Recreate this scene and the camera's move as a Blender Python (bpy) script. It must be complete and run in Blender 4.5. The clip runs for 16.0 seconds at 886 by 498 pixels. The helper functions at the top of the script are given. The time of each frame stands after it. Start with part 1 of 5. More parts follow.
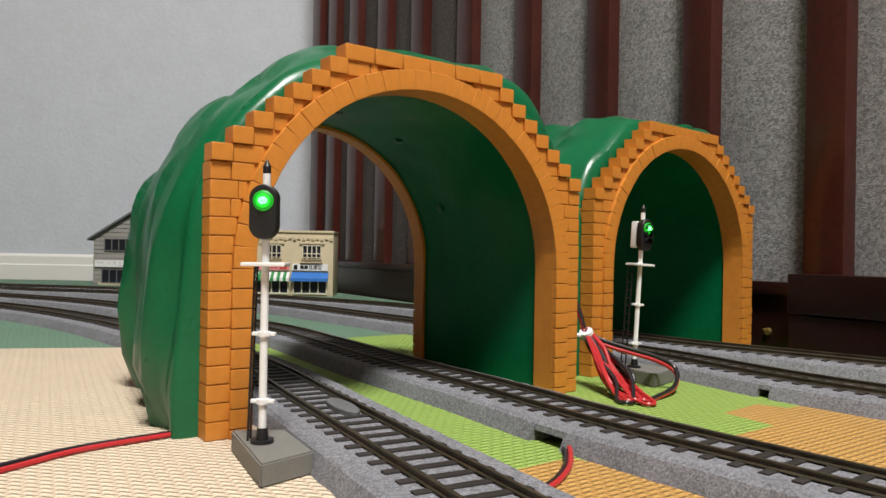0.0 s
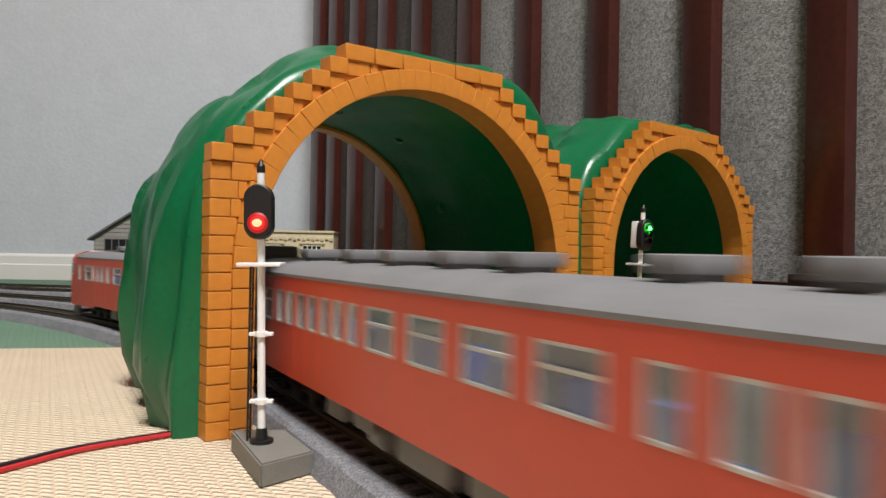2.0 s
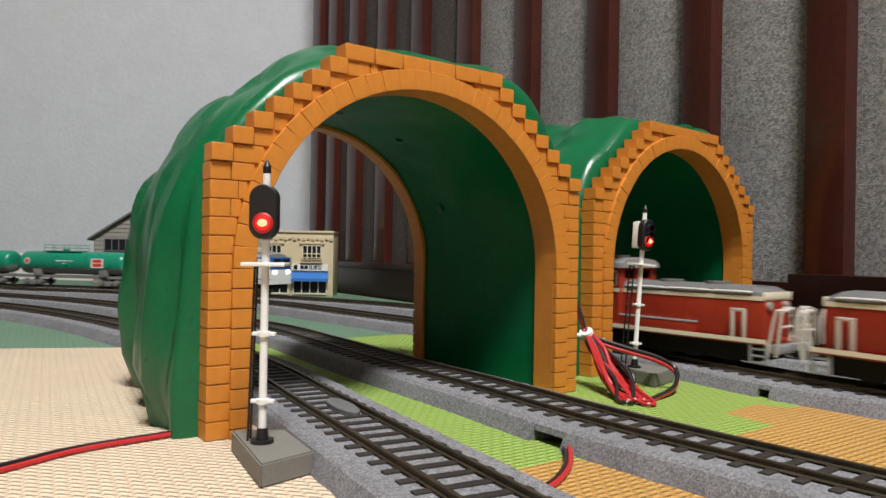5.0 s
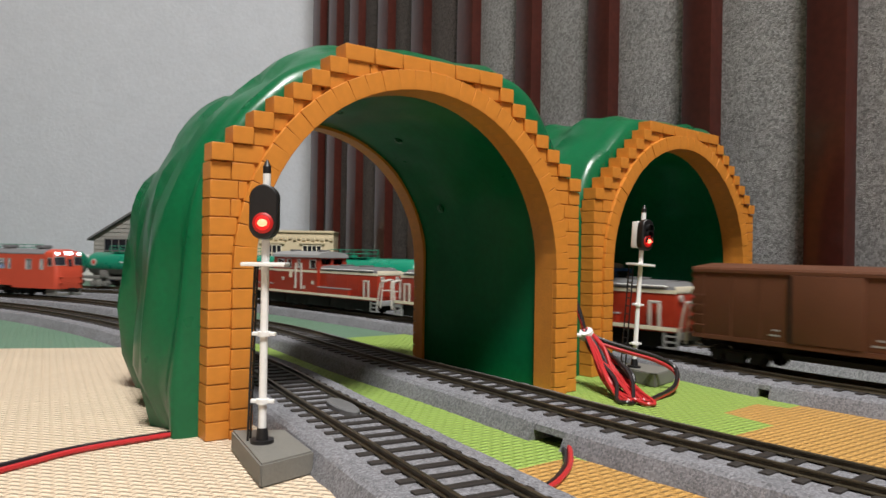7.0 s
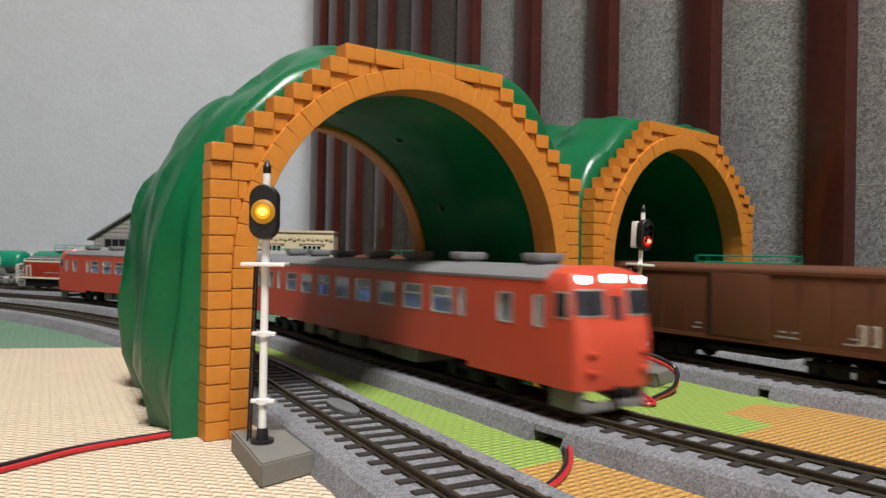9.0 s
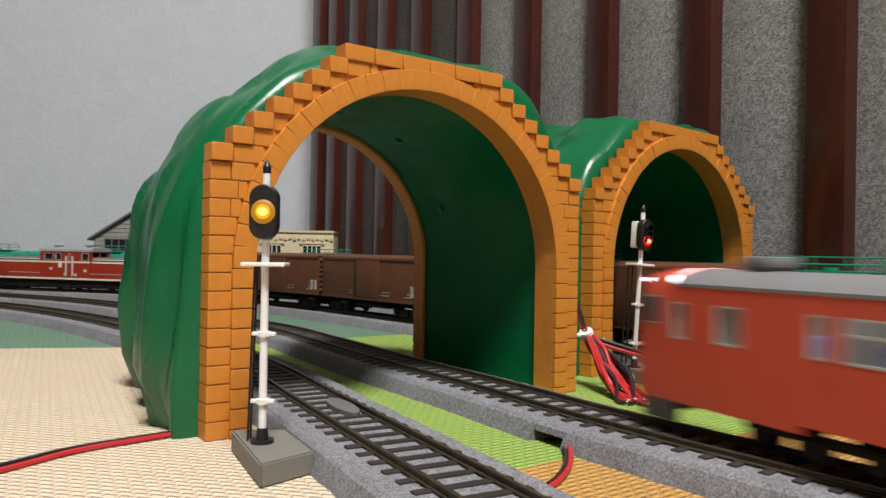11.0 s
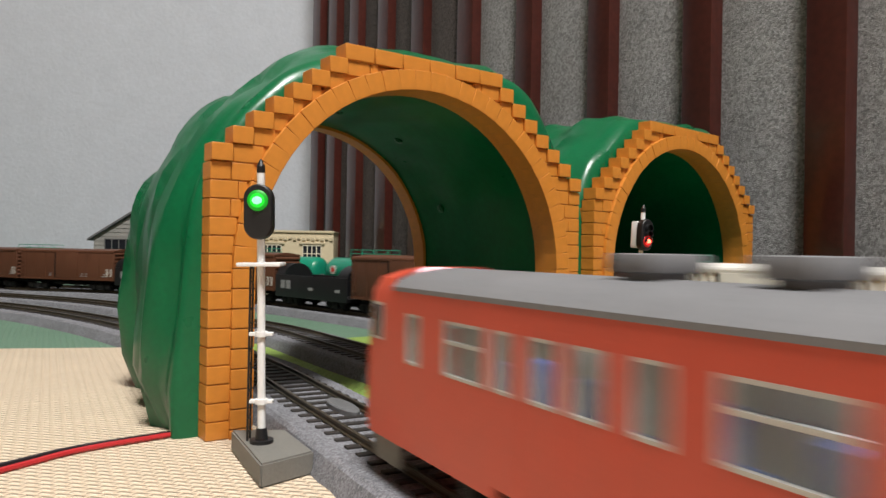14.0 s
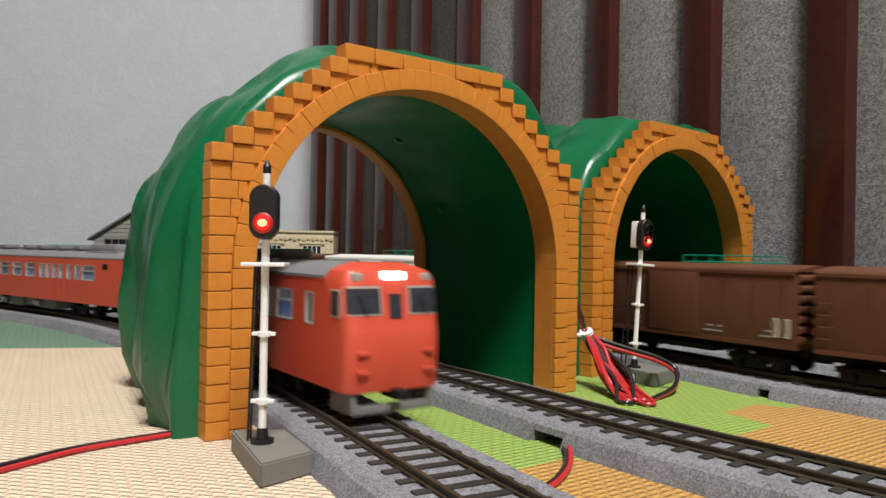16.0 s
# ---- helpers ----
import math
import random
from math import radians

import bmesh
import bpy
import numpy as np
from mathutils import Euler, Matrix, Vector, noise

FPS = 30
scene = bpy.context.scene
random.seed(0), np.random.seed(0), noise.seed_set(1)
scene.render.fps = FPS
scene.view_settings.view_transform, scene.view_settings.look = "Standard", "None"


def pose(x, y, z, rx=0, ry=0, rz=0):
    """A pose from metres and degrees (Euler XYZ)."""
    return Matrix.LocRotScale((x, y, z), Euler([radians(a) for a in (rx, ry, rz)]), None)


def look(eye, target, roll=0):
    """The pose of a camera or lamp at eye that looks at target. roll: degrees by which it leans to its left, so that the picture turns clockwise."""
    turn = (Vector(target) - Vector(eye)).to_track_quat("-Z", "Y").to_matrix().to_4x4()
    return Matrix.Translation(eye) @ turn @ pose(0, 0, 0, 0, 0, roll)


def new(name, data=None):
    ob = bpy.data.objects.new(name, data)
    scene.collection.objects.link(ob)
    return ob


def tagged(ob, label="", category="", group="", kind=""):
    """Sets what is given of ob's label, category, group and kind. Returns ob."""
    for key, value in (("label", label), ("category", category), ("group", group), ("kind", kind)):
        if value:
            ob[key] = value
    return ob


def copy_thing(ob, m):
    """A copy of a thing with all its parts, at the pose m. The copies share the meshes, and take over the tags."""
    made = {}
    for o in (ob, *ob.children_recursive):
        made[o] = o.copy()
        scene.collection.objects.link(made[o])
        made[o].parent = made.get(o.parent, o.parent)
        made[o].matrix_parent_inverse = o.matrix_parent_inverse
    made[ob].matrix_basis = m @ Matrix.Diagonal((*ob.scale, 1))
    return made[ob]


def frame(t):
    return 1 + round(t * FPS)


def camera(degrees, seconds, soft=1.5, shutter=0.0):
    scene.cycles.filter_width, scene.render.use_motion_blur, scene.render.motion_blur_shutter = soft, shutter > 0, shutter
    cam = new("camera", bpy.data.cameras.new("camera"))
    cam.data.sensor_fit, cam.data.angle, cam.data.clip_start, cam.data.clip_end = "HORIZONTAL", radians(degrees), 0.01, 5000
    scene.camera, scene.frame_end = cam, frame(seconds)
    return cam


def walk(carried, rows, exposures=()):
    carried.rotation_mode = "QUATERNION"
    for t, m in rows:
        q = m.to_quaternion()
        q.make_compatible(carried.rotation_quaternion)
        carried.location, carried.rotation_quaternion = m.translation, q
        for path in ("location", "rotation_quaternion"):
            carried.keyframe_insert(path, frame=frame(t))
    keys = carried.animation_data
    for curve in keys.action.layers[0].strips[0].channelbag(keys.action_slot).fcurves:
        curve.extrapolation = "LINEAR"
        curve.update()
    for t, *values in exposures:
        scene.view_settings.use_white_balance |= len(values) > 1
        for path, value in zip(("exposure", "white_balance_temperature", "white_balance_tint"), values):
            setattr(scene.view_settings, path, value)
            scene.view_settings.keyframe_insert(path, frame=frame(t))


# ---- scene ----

# ---- camera ----
# A still camera at the height of a model driver's cab; lengths below are in millimetres of the layout, MM turns them to metres.
MM = 0.001
CAM_Z = 62.5
cam = camera(62.98, 16.0, soft=1.5, shutter=0.5)
eye = Vector((0, 0, CAM_Z * MM))
aim = eye + Vector((0, math.cos(radians(0.27)), math.sin(radians(0.27))))
walk(cam, [(0.0, look(eye, aim, 1.0)), (16.0, look(eye, aim, 1.0))])
scene.view_settings.exposure = 0.0

# ---- light: one round ceiling lamp in a closed room ----
world = bpy.data.worlds.new("room_air")
world.use_nodes = True
world.node_tree.nodes["Background"].inputs[0].default_value = (0.8, 0.85, 0.9, 1)
world.node_tree.nodes["Background"].inputs[1].default_value = 0.03
scene.world = world
LAMP_AT = (0.25, -0.8, 2.33)
lamp_data = bpy.data.lights.new("ceiling_lamp_light", "AREA")
lamp_data.shape, lamp_data.size, lamp_data.energy = "DISK", 0.7, 124
lamp_data.color = (1.0, 0.985, 0.955)
lamp_light = new("ceiling_lamp_light", lamp_data)
lamp_light.matrix_world = look(LAMP_AT, (LAMP_AT[0], LAMP_AT[1] + 0.001, 0))


# ---- materials ----
def material(name, colour, rough=0.5, metal=0.0, var=0.15, scale=60.0, grain=900.0, bump=0.1, coat=0.0, second=None, spec=0.5):
    """A surface with stains (scale, per metre) and grain (grain, per metre)."""
    m = bpy.data.materials.new(name)
    m.use_nodes = True
    nt = m.node_tree
    b = nt.nodes["Principled BSDF"]
    b.inputs["Metallic"].default_value = metal
    b.inputs["Specular IOR Level"].default_value = spec
    b.inputs["Coat Weight"].default_value = coat
    co = nt.nodes.new("ShaderNodeTexCoord")
    n1 = nt.nodes.new("ShaderNodeTexNoise")
    n1.inputs["Scale"].default_value, n1.inputs["Detail"].default_value = scale, 6
    n2 = nt.nodes.new("ShaderNodeTexNoise")
    n2.inputs["Scale"].default_value, n2.inputs["Detail"].default_value = grain, 3
    for n in (n1, n2):
        nt.links.new(co.outputs["Object"], n.inputs["Vector"])
    add = nt.nodes.new("ShaderNodeMath")
    add.operation = "ADD"
    nt.links.new(n1.outputs[0], add.inputs[0])
    nt.links.new(n2.outputs[0], add.inputs[1])
    ramp = nt.nodes.new("ShaderNodeMapRange")
    ramp.inputs[1].default_value, ramp.inputs[2].default_value = 0.65, 1.35
    nt.links.new(add.outputs[0], ramp.inputs[0])
    mix = nt.nodes.new("ShaderNodeMix")
    mix.data_type = "RGBA"
    lo = second or tuple(c * (1 - var) for c in colour)
    hi = tuple(min(1, c * (1 + var)) for c in colour) if not second else colour
    mix.inputs[6].default_value, mix.inputs[7].default_value = (*lo, 1), (*hi, 1)
    nt.links.new(ramp.outputs[0], mix.inputs[0])
    nt.links.new(mix.outputs[2], b.inputs["Base Color"])
    rr = nt.nodes.new("ShaderNodeMapRange")
    rr.inputs[3].default_value, rr.inputs[4].default_value = max(0.02, rough - 0.08), min(1, rough + 0.1)
    nt.links.new(n1.outputs[0], rr.inputs[0])
    nt.links.new(rr.outputs[0], b.inputs["Roughness"])
    bp = nt.nodes.new("ShaderNodeBump")
    bp.inputs["Strength"].default_value, bp.inputs["Distance"].default_value = bump, 0.0006
    nt.links.new(n2.outputs[0], bp.inputs["Height"])
    nt.links.new(bp.outputs[0], b.inputs["Normal"])
    return m


def speckled(name, colours, cell, rough=0.85, bump=0.8, dist=0.001, fibre=False):
    """Granules of several tones: ballast, felt."""
    m = material(name, colours[0], rough)
    nt = m.node_tree
    b = nt.nodes["Principled BSDF"]
    co = nt.nodes["Texture Coordinate"]
    vo = nt.nodes.new("ShaderNodeTexVoronoi")
    vo.inputs["Scale"].default_value = cell
    nt.links.new(co.outputs["Object"], vo.inputs["Vector"])
    sep = nt.nodes.new("ShaderNodeSeparateColor")
    nt.links.new(vo.outputs["Color"], sep.inputs[0])
    cr = nt.nodes.new("ShaderNodeValToRGB")
    for i, c in enumerate(colours):
        e = cr.color_ramp.elements[i] if i < 2 else cr.color_ramp.elements.new(1.0)
        e.position, e.color = i / (len(colours) - 1), (*c, 1)
    nt.links.new(sep.outputs[0], cr.inputs[0])
    big = nt.nodes.new("ShaderNodeTexNoise")
    big.inputs["Scale"].default_value = cell / 25
    nt.links.new(co.outputs["Object"], big.inputs["Vector"])
    mul = nt.nodes.new("ShaderNodeMix")
    mul.data_type, mul.blend_type = "RGBA", "MULTIPLY"
    mul.inputs[0].default_value = 0.35
    nt.links.new(cr.outputs[0], mul.inputs[6])
    nt.links.new(big.outputs[0], mul.inputs[7])
    nt.links.new(mul.outputs[2], b.inputs["Base Color"])
    bp = nt.nodes.new("ShaderNodeBump")
    bp.inputs["Strength"].default_value, bp.inputs["Distance"].default_value = bump, dist
    fine = nt.nodes.new("ShaderNodeTexNoise")
    fine.inputs["Scale"].default_value, fine.inputs["Detail"].default_value = cell * 1.3, 5
    fine.inputs["Roughness"].default_value = 0.7
    nt.links.new(co.outputs["Object"], fine.inputs["Vector"])
    nt.links.new((fine.outputs[0] if fibre else vo.outputs["Distance"]), bp.inputs["Height"])
    nt.links.new(bp.outputs[0], b.inputs["Normal"])
    return m


def woven(name, colour, dark, cell=3.2, turn=0.0):
    """Foam mat embossed with a basket weave, cells of a few millimetres."""
    m = material(name, colour, 0.7, var=0.06, scale=12, grain=500)
    nt = m.node_tree
    b = nt.nodes["Principled BSDF"]
    co = nt.nodes["Texture Coordinate"]
    mp = nt.nodes.new("ShaderNodeMapping")
    mp.inputs["Rotation"].default_value = (0, 0, turn)
    nt.links.new(co.outputs["Object"], mp.inputs["Vector"])
    br = nt.nodes.new("ShaderNodeTexBrick")
    br.inputs["Scale"].default_value = 1000
    br.inputs["Brick Width"].default_value, br.inputs["Row Height"].default_value = cell * 1.35, cell * 0.8
    br.inputs["Mortar Size"].default_value, br.inputs["Mortar Smooth"].default_value = cell * 0.42, 1.0
    br.inputs["Color1"].default_value, br.inputs["Color2"].default_value = (*colour, 1), (*[c * 0.94 for c in colour], 1)
    # shade in the recesses of the weave, painted as a darker mortar colour
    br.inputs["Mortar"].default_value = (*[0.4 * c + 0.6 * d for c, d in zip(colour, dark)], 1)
    nt.links.new(mp.outputs[0], br.inputs["Vector"])
    mix = nt.nodes.new("ShaderNodeMix")
    mix.data_type, mix.blend_type = "RGBA", "MULTIPLY"
    mix.inputs[0].default_value = 0.25
    big = nt.nodes.new("ShaderNodeTexNoise")
    big.inputs["Scale"].default_value = 14
    nt.links.new(co.outputs["Object"], big.inputs["Vector"])
    nt.links.new(br.outputs[0], mix.inputs[6])
    nt.links.new(big.outputs[0], mix.inputs[7])
    nt.links.new(mix.outputs[2], b.inputs["Base Color"])
    bp = nt.nodes.new("ShaderNodeBump")
    bp.invert = True
    bp.inputs["Strength"].default_value, bp.inputs["Distance"].default_value = 1.0, 0.0013
    nt.links.new(br.outputs["Fac"], bp.inputs["Height"])
    nt.links.new(bp.outputs[0], b.inputs["Normal"])
    return m


def glow(name, colour, strength):
    m = bpy.data.materials.new(name)
    m.use_nodes = True
    b = m.node_tree.nodes["Principled BSDF"]
    b.inputs["Base Color"].default_value = (*[0.2 * c for c in colour], 1)
    b.inputs["Emission Color"].default_value = (*colour, 1)
    b.inputs["Emission Strength"].default_value = strength
    return m


def glass(name, colour, rough=0.05):
    m = bpy.data.materials.new(name)
    m.use_nodes = True
    b = m.node_tree.nodes["Principled BSDF"]
    b.inputs["Base Color"].default_value = (*colour, 1)
    b.inputs["Roughness"].default_value = rough
    b.inputs["Transmission Weight"].default_value = 0.9
    b.inputs["IOR"].default_value = 1.3
    return m


ORANGE = material("orange_plastic", (0.535, 0.199, 0.027), 0.42, var=0.14, scale=120, grain=1500, bump=0.12)
GREEN = material("green_plastic", (0.002, 0.104, 0.037), 0.29, var=0.13, scale=40, grain=500, bump=0.1, spec=0.42)
GREEN_MATT = material("green_plastic_inside", (0.002, 0.104, 0.037), 0.3, var=0.15, scale=40, grain=300, bump=0.05, spec=0.1)
BALLAST = speckled("ballast", [(0.13, 0.13, 0.142), (0.215, 0.215, 0.235), (0.30, 0.30, 0.325)], 1700, bump=0.55, dist=0.0007, fibre=True)
TIE = material("tie_plastic", (0.022, 0.018, 0.016), 0.6, var=0.3, grain=2500)
RAIL = material("rail_metal", (0.095, 0.078, 0.052), 0.45, 0.7, var=0.35, scale=90, grain=1800)
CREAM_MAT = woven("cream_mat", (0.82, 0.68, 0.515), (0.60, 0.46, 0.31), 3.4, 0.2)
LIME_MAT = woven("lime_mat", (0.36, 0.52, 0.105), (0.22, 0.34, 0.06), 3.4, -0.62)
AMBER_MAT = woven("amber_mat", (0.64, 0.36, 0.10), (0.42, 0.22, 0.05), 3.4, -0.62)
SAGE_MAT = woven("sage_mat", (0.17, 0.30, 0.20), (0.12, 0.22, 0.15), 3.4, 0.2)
FLOOR = material("floor_boards", (0.30, 0.18, 0.09), 0.45, var=0.3, scale=6, grain=120)
WALLPAPER = material("wallpaper", (0.51, 0.535, 0.58), 0.9, var=0.05, scale=30, grain=170, bump=0.9)
PAINT = material("white_paint", (0.70, 0.69, 0.66), 0.5, var=0.04, scale=10)
# made-up dark surface for the unseen walls, to cut bounced light
DARK_WALL = material("dark_unseen_wall", (0.10, 0.065, 0.045), 0.6, var=0.25, scale=8, grain=90)
CEIL = material("ceiling_board", (0.75, 0.74, 0.72), 0.9, var=0.03)
FELT = speckled("grey_felt", [(0.19, 0.186, 0.184), (0.30, 0.295, 0.292), (0.41, 0.405, 0.40)], 620, 0.95, 0.9, 0.0016, True)
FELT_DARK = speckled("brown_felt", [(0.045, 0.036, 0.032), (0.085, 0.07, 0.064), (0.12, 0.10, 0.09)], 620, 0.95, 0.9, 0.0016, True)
DARK_WOOD = material("dark_stained_wood", (0.018, 0.006, 0.0045), 0.32, var=0.3, scale=12, grain=200, bump=0.05, spec=0.28)
LACQUER = material("red_brown_lacquer", (0.060, 0.014, 0.010), 0.3, var=0.3, scale=12, grain=200, bump=0.05, coat=0.2)
WHITE_PLASTIC = material("white_plastic", (0.75, 0.75, 0.74), 0.4, var=0.05, scale=90)
BLACK = material("black_plastic", (0.007, 0.007, 0.008), 0.42, var=0.2)
GREY_PLASTIC = material("grey_plastic", (0.16, 0.155, 0.14), 0.55, var=0.12, scale=90, grain=1200)
WIRE_RED = material("red_wire", (0.42, 0.022, 0.025), 0.35, var=0.1)
WIRE_BLACK = material("black_wire", (0.015, 0.012, 0.014), 0.35, var=0.1)
VERMILION = material("vermilion_paint", (0.52, 0.068, 0.035), 0.4, var=0.08, scale=60, grain=1500, bump=0.03)
ROOF_GREY = material("roof_grey", (0.165, 0.165, 0.172), 0.6, var=0.12, scale=90)
UNDER = material("underframe_grey", (0.17, 0.17, 0.16), 0.6, var=0.2)
UNDER_DARK = material("underframe_dark", (0.009, 0.0085, 0.008), 0.6, var=0.25, spec=0.2)
CLEAR = glass("clear_pane", (0.85, 0.9, 0.92))
SILVER = material("silver_trim", (0.47, 0.46, 0.43), 0.35, 0.4, var=0.08)
SEAT_BLUE = material("seat_blue", (0.035, 0.09, 0.36), 0.7, var=0.2)
INSIDE = material("saloon_lining", (0.16, 0.15, 0.13), 0.6, var=0.05)
LOCO_RED = material("loco_red", (0.29, 0.027, 0.011), 0.38, var=0.1, scale=60)
LOCO_GREY = material("loco_grey", (0.27, 0.27, 0.27), 0.45, var=0.08)
LOCO_ROOF = material("loco_roof_grey", (0.125, 0.125, 0.128), 0.55, var=0.12, scale=70)
LOCO_CREAM = material("loco_cream", (0.70, 0.64, 0.50), 0.45, var=0.05)
BOX_BROWN = material("boxcar_brown", (0.100, 0.034, 0.014), 0.6, var=0.16, scale=50, grain=1600)
TANK_GREEN = material("tank_green", (0.008, 0.22, 0.13), 0.28, var=0.08)
DATA_PALE = material("pale_marking", (0.50, 0.47, 0.42), 0.55, var=0.1)
REEFER_WHITE = material("reefer_white", (0.74, 0.72, 0.67), 0.5, var=0.05)
EF_BLUE = material("loco_blue", (0.02, 0.09, 0.30), 0.4, var=0.08)
SHOP_CREAM = material("shop_cream", (0.56, 0.47, 0.31), 0.7, var=0.1, scale=60)
CLAPBOARD = material("clapboard_grey", (0.27, 0.26, 0.24), 0.75, var=0.14, scale=50)
CLAP_ROOF = material("slate_roof", (0.12, 0.12, 0.12), 0.8, var=0.2)
DARK_GLASS = material("dark_window", (0.015, 0.017, 0.022), 0.12, var=0.2)
SCREEN_GLASS = material("grey_screen", (0.03, 0.033, 0.042), 0.1, var=0.3, scale=150)
AWN_GREEN = material("awning_green", (0.03, 0.25, 0.07), 0.6, var=0.1)
AWN_BLUE = material("awning_blue", (0.03, 0.16, 0.50), 0.6, var=0.1)
SIGN_PINK = material("sign_pink", (0.70, 0.28, 0.30), 0.6, var=0.1)
SIGN_RED = material("sign_red", (0.55, 0.05, 0.03), 0.6, var=0.1)
BRASS = material("brass", (0.6, 0.42, 0.15), 0.3, 0.9, var=0.2)
LED_GREEN, LED_RED, LED_AMBER = glow("green_led", (0.10, 1.0, 0.16), 5), glow("red_led", (1.0, 0.10, 0.05), 8), glow("amber_led", (1.0, 0.60, 0.05), 4.5)
# emissive colours that imitate the bulbs' glow on the signal head
HALO_GLOW = {"green": (0.004, 0.9, 0.03), "red": (1.0, 0.012, 0.010), "amber": (1.0, 0.44, 0.008)}
HALO_INNER = {k: glow(k + "_halo_bright", c, 0.9) for k, c in HALO_GLOW.items()}
HALO_OUTER = {k: glow(k + "_halo_dim", c, 0.28) for k, c in HALO_GLOW.items()}
HEADLIGHT = glow("headlight_led", (0.85, 0.88, 1.0), 9)
SALOON_LIGHT = glow("saloon_led", (0.9, 0.95, 1.0), 5)
LAMP_GLOW = glow("lamp_diffuser", (1.0, 0.97, 0.92), 3)


# ---- mesh tools, in millimetres ----
def box(bm, x0, x1, y0, y1, z0, z1, bevel=0.0, mat=None):
    m = Matrix.LocRotScale(((x0 + x1) / 2, (y0 + y1) / 2, (z0 + z1) / 2), None, (x1 - x0, y1 - y0, z1 - z0))
    vs = bmesh.ops.create_cube(bm, size=1, matrix=m if mat is None else mat @ m)["verts"]
    if bevel:
        es = list({e for v in vs for e in v.link_edges})
        bmesh.ops.bevel(bm, geom=es, offset=bevel, segments=2, profile=0.6, affect="EDGES")
    return vs


def cyl(bm, p, q, r, seg=10, r2=None):
    p, q = Vector(p), Vector(q)
    m = Matrix.Translation((p + q) / 2) @ (q - p).to_track_quat("Z", "Y").to_matrix().to_4x4()
    bmesh.ops.create_cone(bm, cap_ends=True, segments=seg, radius1=r, radius2=r if r2 is None else r2, depth=(q - p).length, matrix=m)


def tube(bm, pts, r, seg=7):
    """A round wire along a smooth line through pts."""
    pts = [Vector(p) for p in pts]
    line = []
    for i in range(len(pts) - 1):
        a, b, c, d = pts[max(i - 1, 0)], pts[i], pts[i + 1], pts[min(i + 2, len(pts) - 1)]
        for k in range(6):
            t = k / 6
            line.append(0.5 * (2 * b + (c - a) * t + (2 * a - 5 * b + 4 * c - d) * t * t + (3 * b - a - 3 * c + d) * t ** 3))
    line.append(pts[-1])
    rings, up = [], Vector((0.3, 0.2, 1)).normalized()
    for i, p in enumerate(line):
        d = (line[min(i + 1, len(line) - 1)] - line[max(i - 1, 0)]).normalized()
        s = d.cross(up).normalized()
        w = s.cross(d)
        rings.append([bm.verts.new(p + r * (s * math.cos(k * math.tau / seg) + w * math.sin(k * math.tau / seg))) for k in range(seg)])
    for a, b in zip(rings, rings[1:]):
        for k in range(seg):
            bm.faces.new((a[k], a[(k + 1) % seg], b[(k + 1) % seg], b[k]))
    bm.faces.new(rings[0][::-1])
    bm.faces.new(rings[-1])


def prism(bm, outline, x0, x1):
    """An outline of (y, z) drawn out along x."""
    a = [bm.verts.new((x0, y, z)) for y, z in outline]
    b = [bm.verts.new((x1, y, z)) for y, z in outline]
    n = len(outline)
    bm.faces.new(a[::-1])
    bm.faces.new(b)
    for i in range(n):
        bm.faces.new((a[i], a[(i + 1) % n], b[(i + 1) % n], b[i]))


def loft(bm, rings, closed=True):
    rows = [[bm.verts.new(p) for p in ring] for ring in rings]
    for a, b in zip(rows, rows[1:]):
        n = len(a)
        for k in range(n if closed else n - 1):
            bm.faces.new((a[k], a[(k + 1) % n], b[(k + 1) % n], b[k]))
    return rows


def mesh_of(bm, mat, smooth=None):
    bmesh.ops.recalc_face_normals(bm, faces=bm.faces)
    bmesh.ops.scale(bm, vec=(MM, MM, MM), verts=bm.verts)
    me = bpy.data.meshes.new("mesh")
    bm.to_mesh(me)
    bm.free()
    me.materials.append(mat)
    if smooth is not None:
        me.shade_smooth()
        me.set_sharp_from_angle(angle=radians(smooth))
    return me


def part(name, bm, mat, parent=None, label="", smooth=35):
    ob = new(name, mesh_of(bm, mat, smooth))
    ob.parent = parent
    return tagged(ob, label)


def box_part(name, dims, mat, parent, label="", bevel=0.0):
    bm = bmesh.new()
    box(bm, *dims, bevel=bevel)
    return part(name, bm, mat, parent, label)


def thing(name, label, category, m=None, group="", kind=""):
    ob = new(name)
    ob.empty_display_size = 0.01
    if m is not None:
        ob.matrix_world = m
    return tagged(ob, label, category, group, kind)


def at(x, y, z=0, turn=0):
    return pose(x * MM, y * MM, z * MM, 0, 0, turn)


# ---- lines of the four tracks ----
VISIBLE = {
    "A": [(80, 37), (13, 160), (-18.5, 218), (-47, 270), (-92, 351), (-203, 489), (-285, 569), (-390, 650)],
    "B": [(152, 120), (107, 178), (84, 207), (57, 242), (21, 300), (-27, 370), (-64, 430), (-120, 515), (-279, 661), (-366, 728), (-459, 778)],
    "C": [(262, 205), (188, 300), (157, 342), (128, 404), (62, 486), (-7, 560), (-78, 640), (-172, 740), (-370, 862), (-545, 915)],
    "D": [(330, 275), (238, 385), (184, 434), (147, 470), (90, 560), (35, 650), (-50, 745), (-195, 838), (-395, 940), (-590, 985)]}
RETURN = [(-600, 760), (-900, 800), (-1250, 620), (-1420, 200), (-1300, -300), (-950, -760), (-450, -1000), (-50, -980), (230, -760), (310, -500), (278, -330), (212, -209), (146, -86)]
APART = {"A": 0, "B": 75, "C": 200, "D": 260}
RAIL_Z, BED_Z = 9.5, 6.75


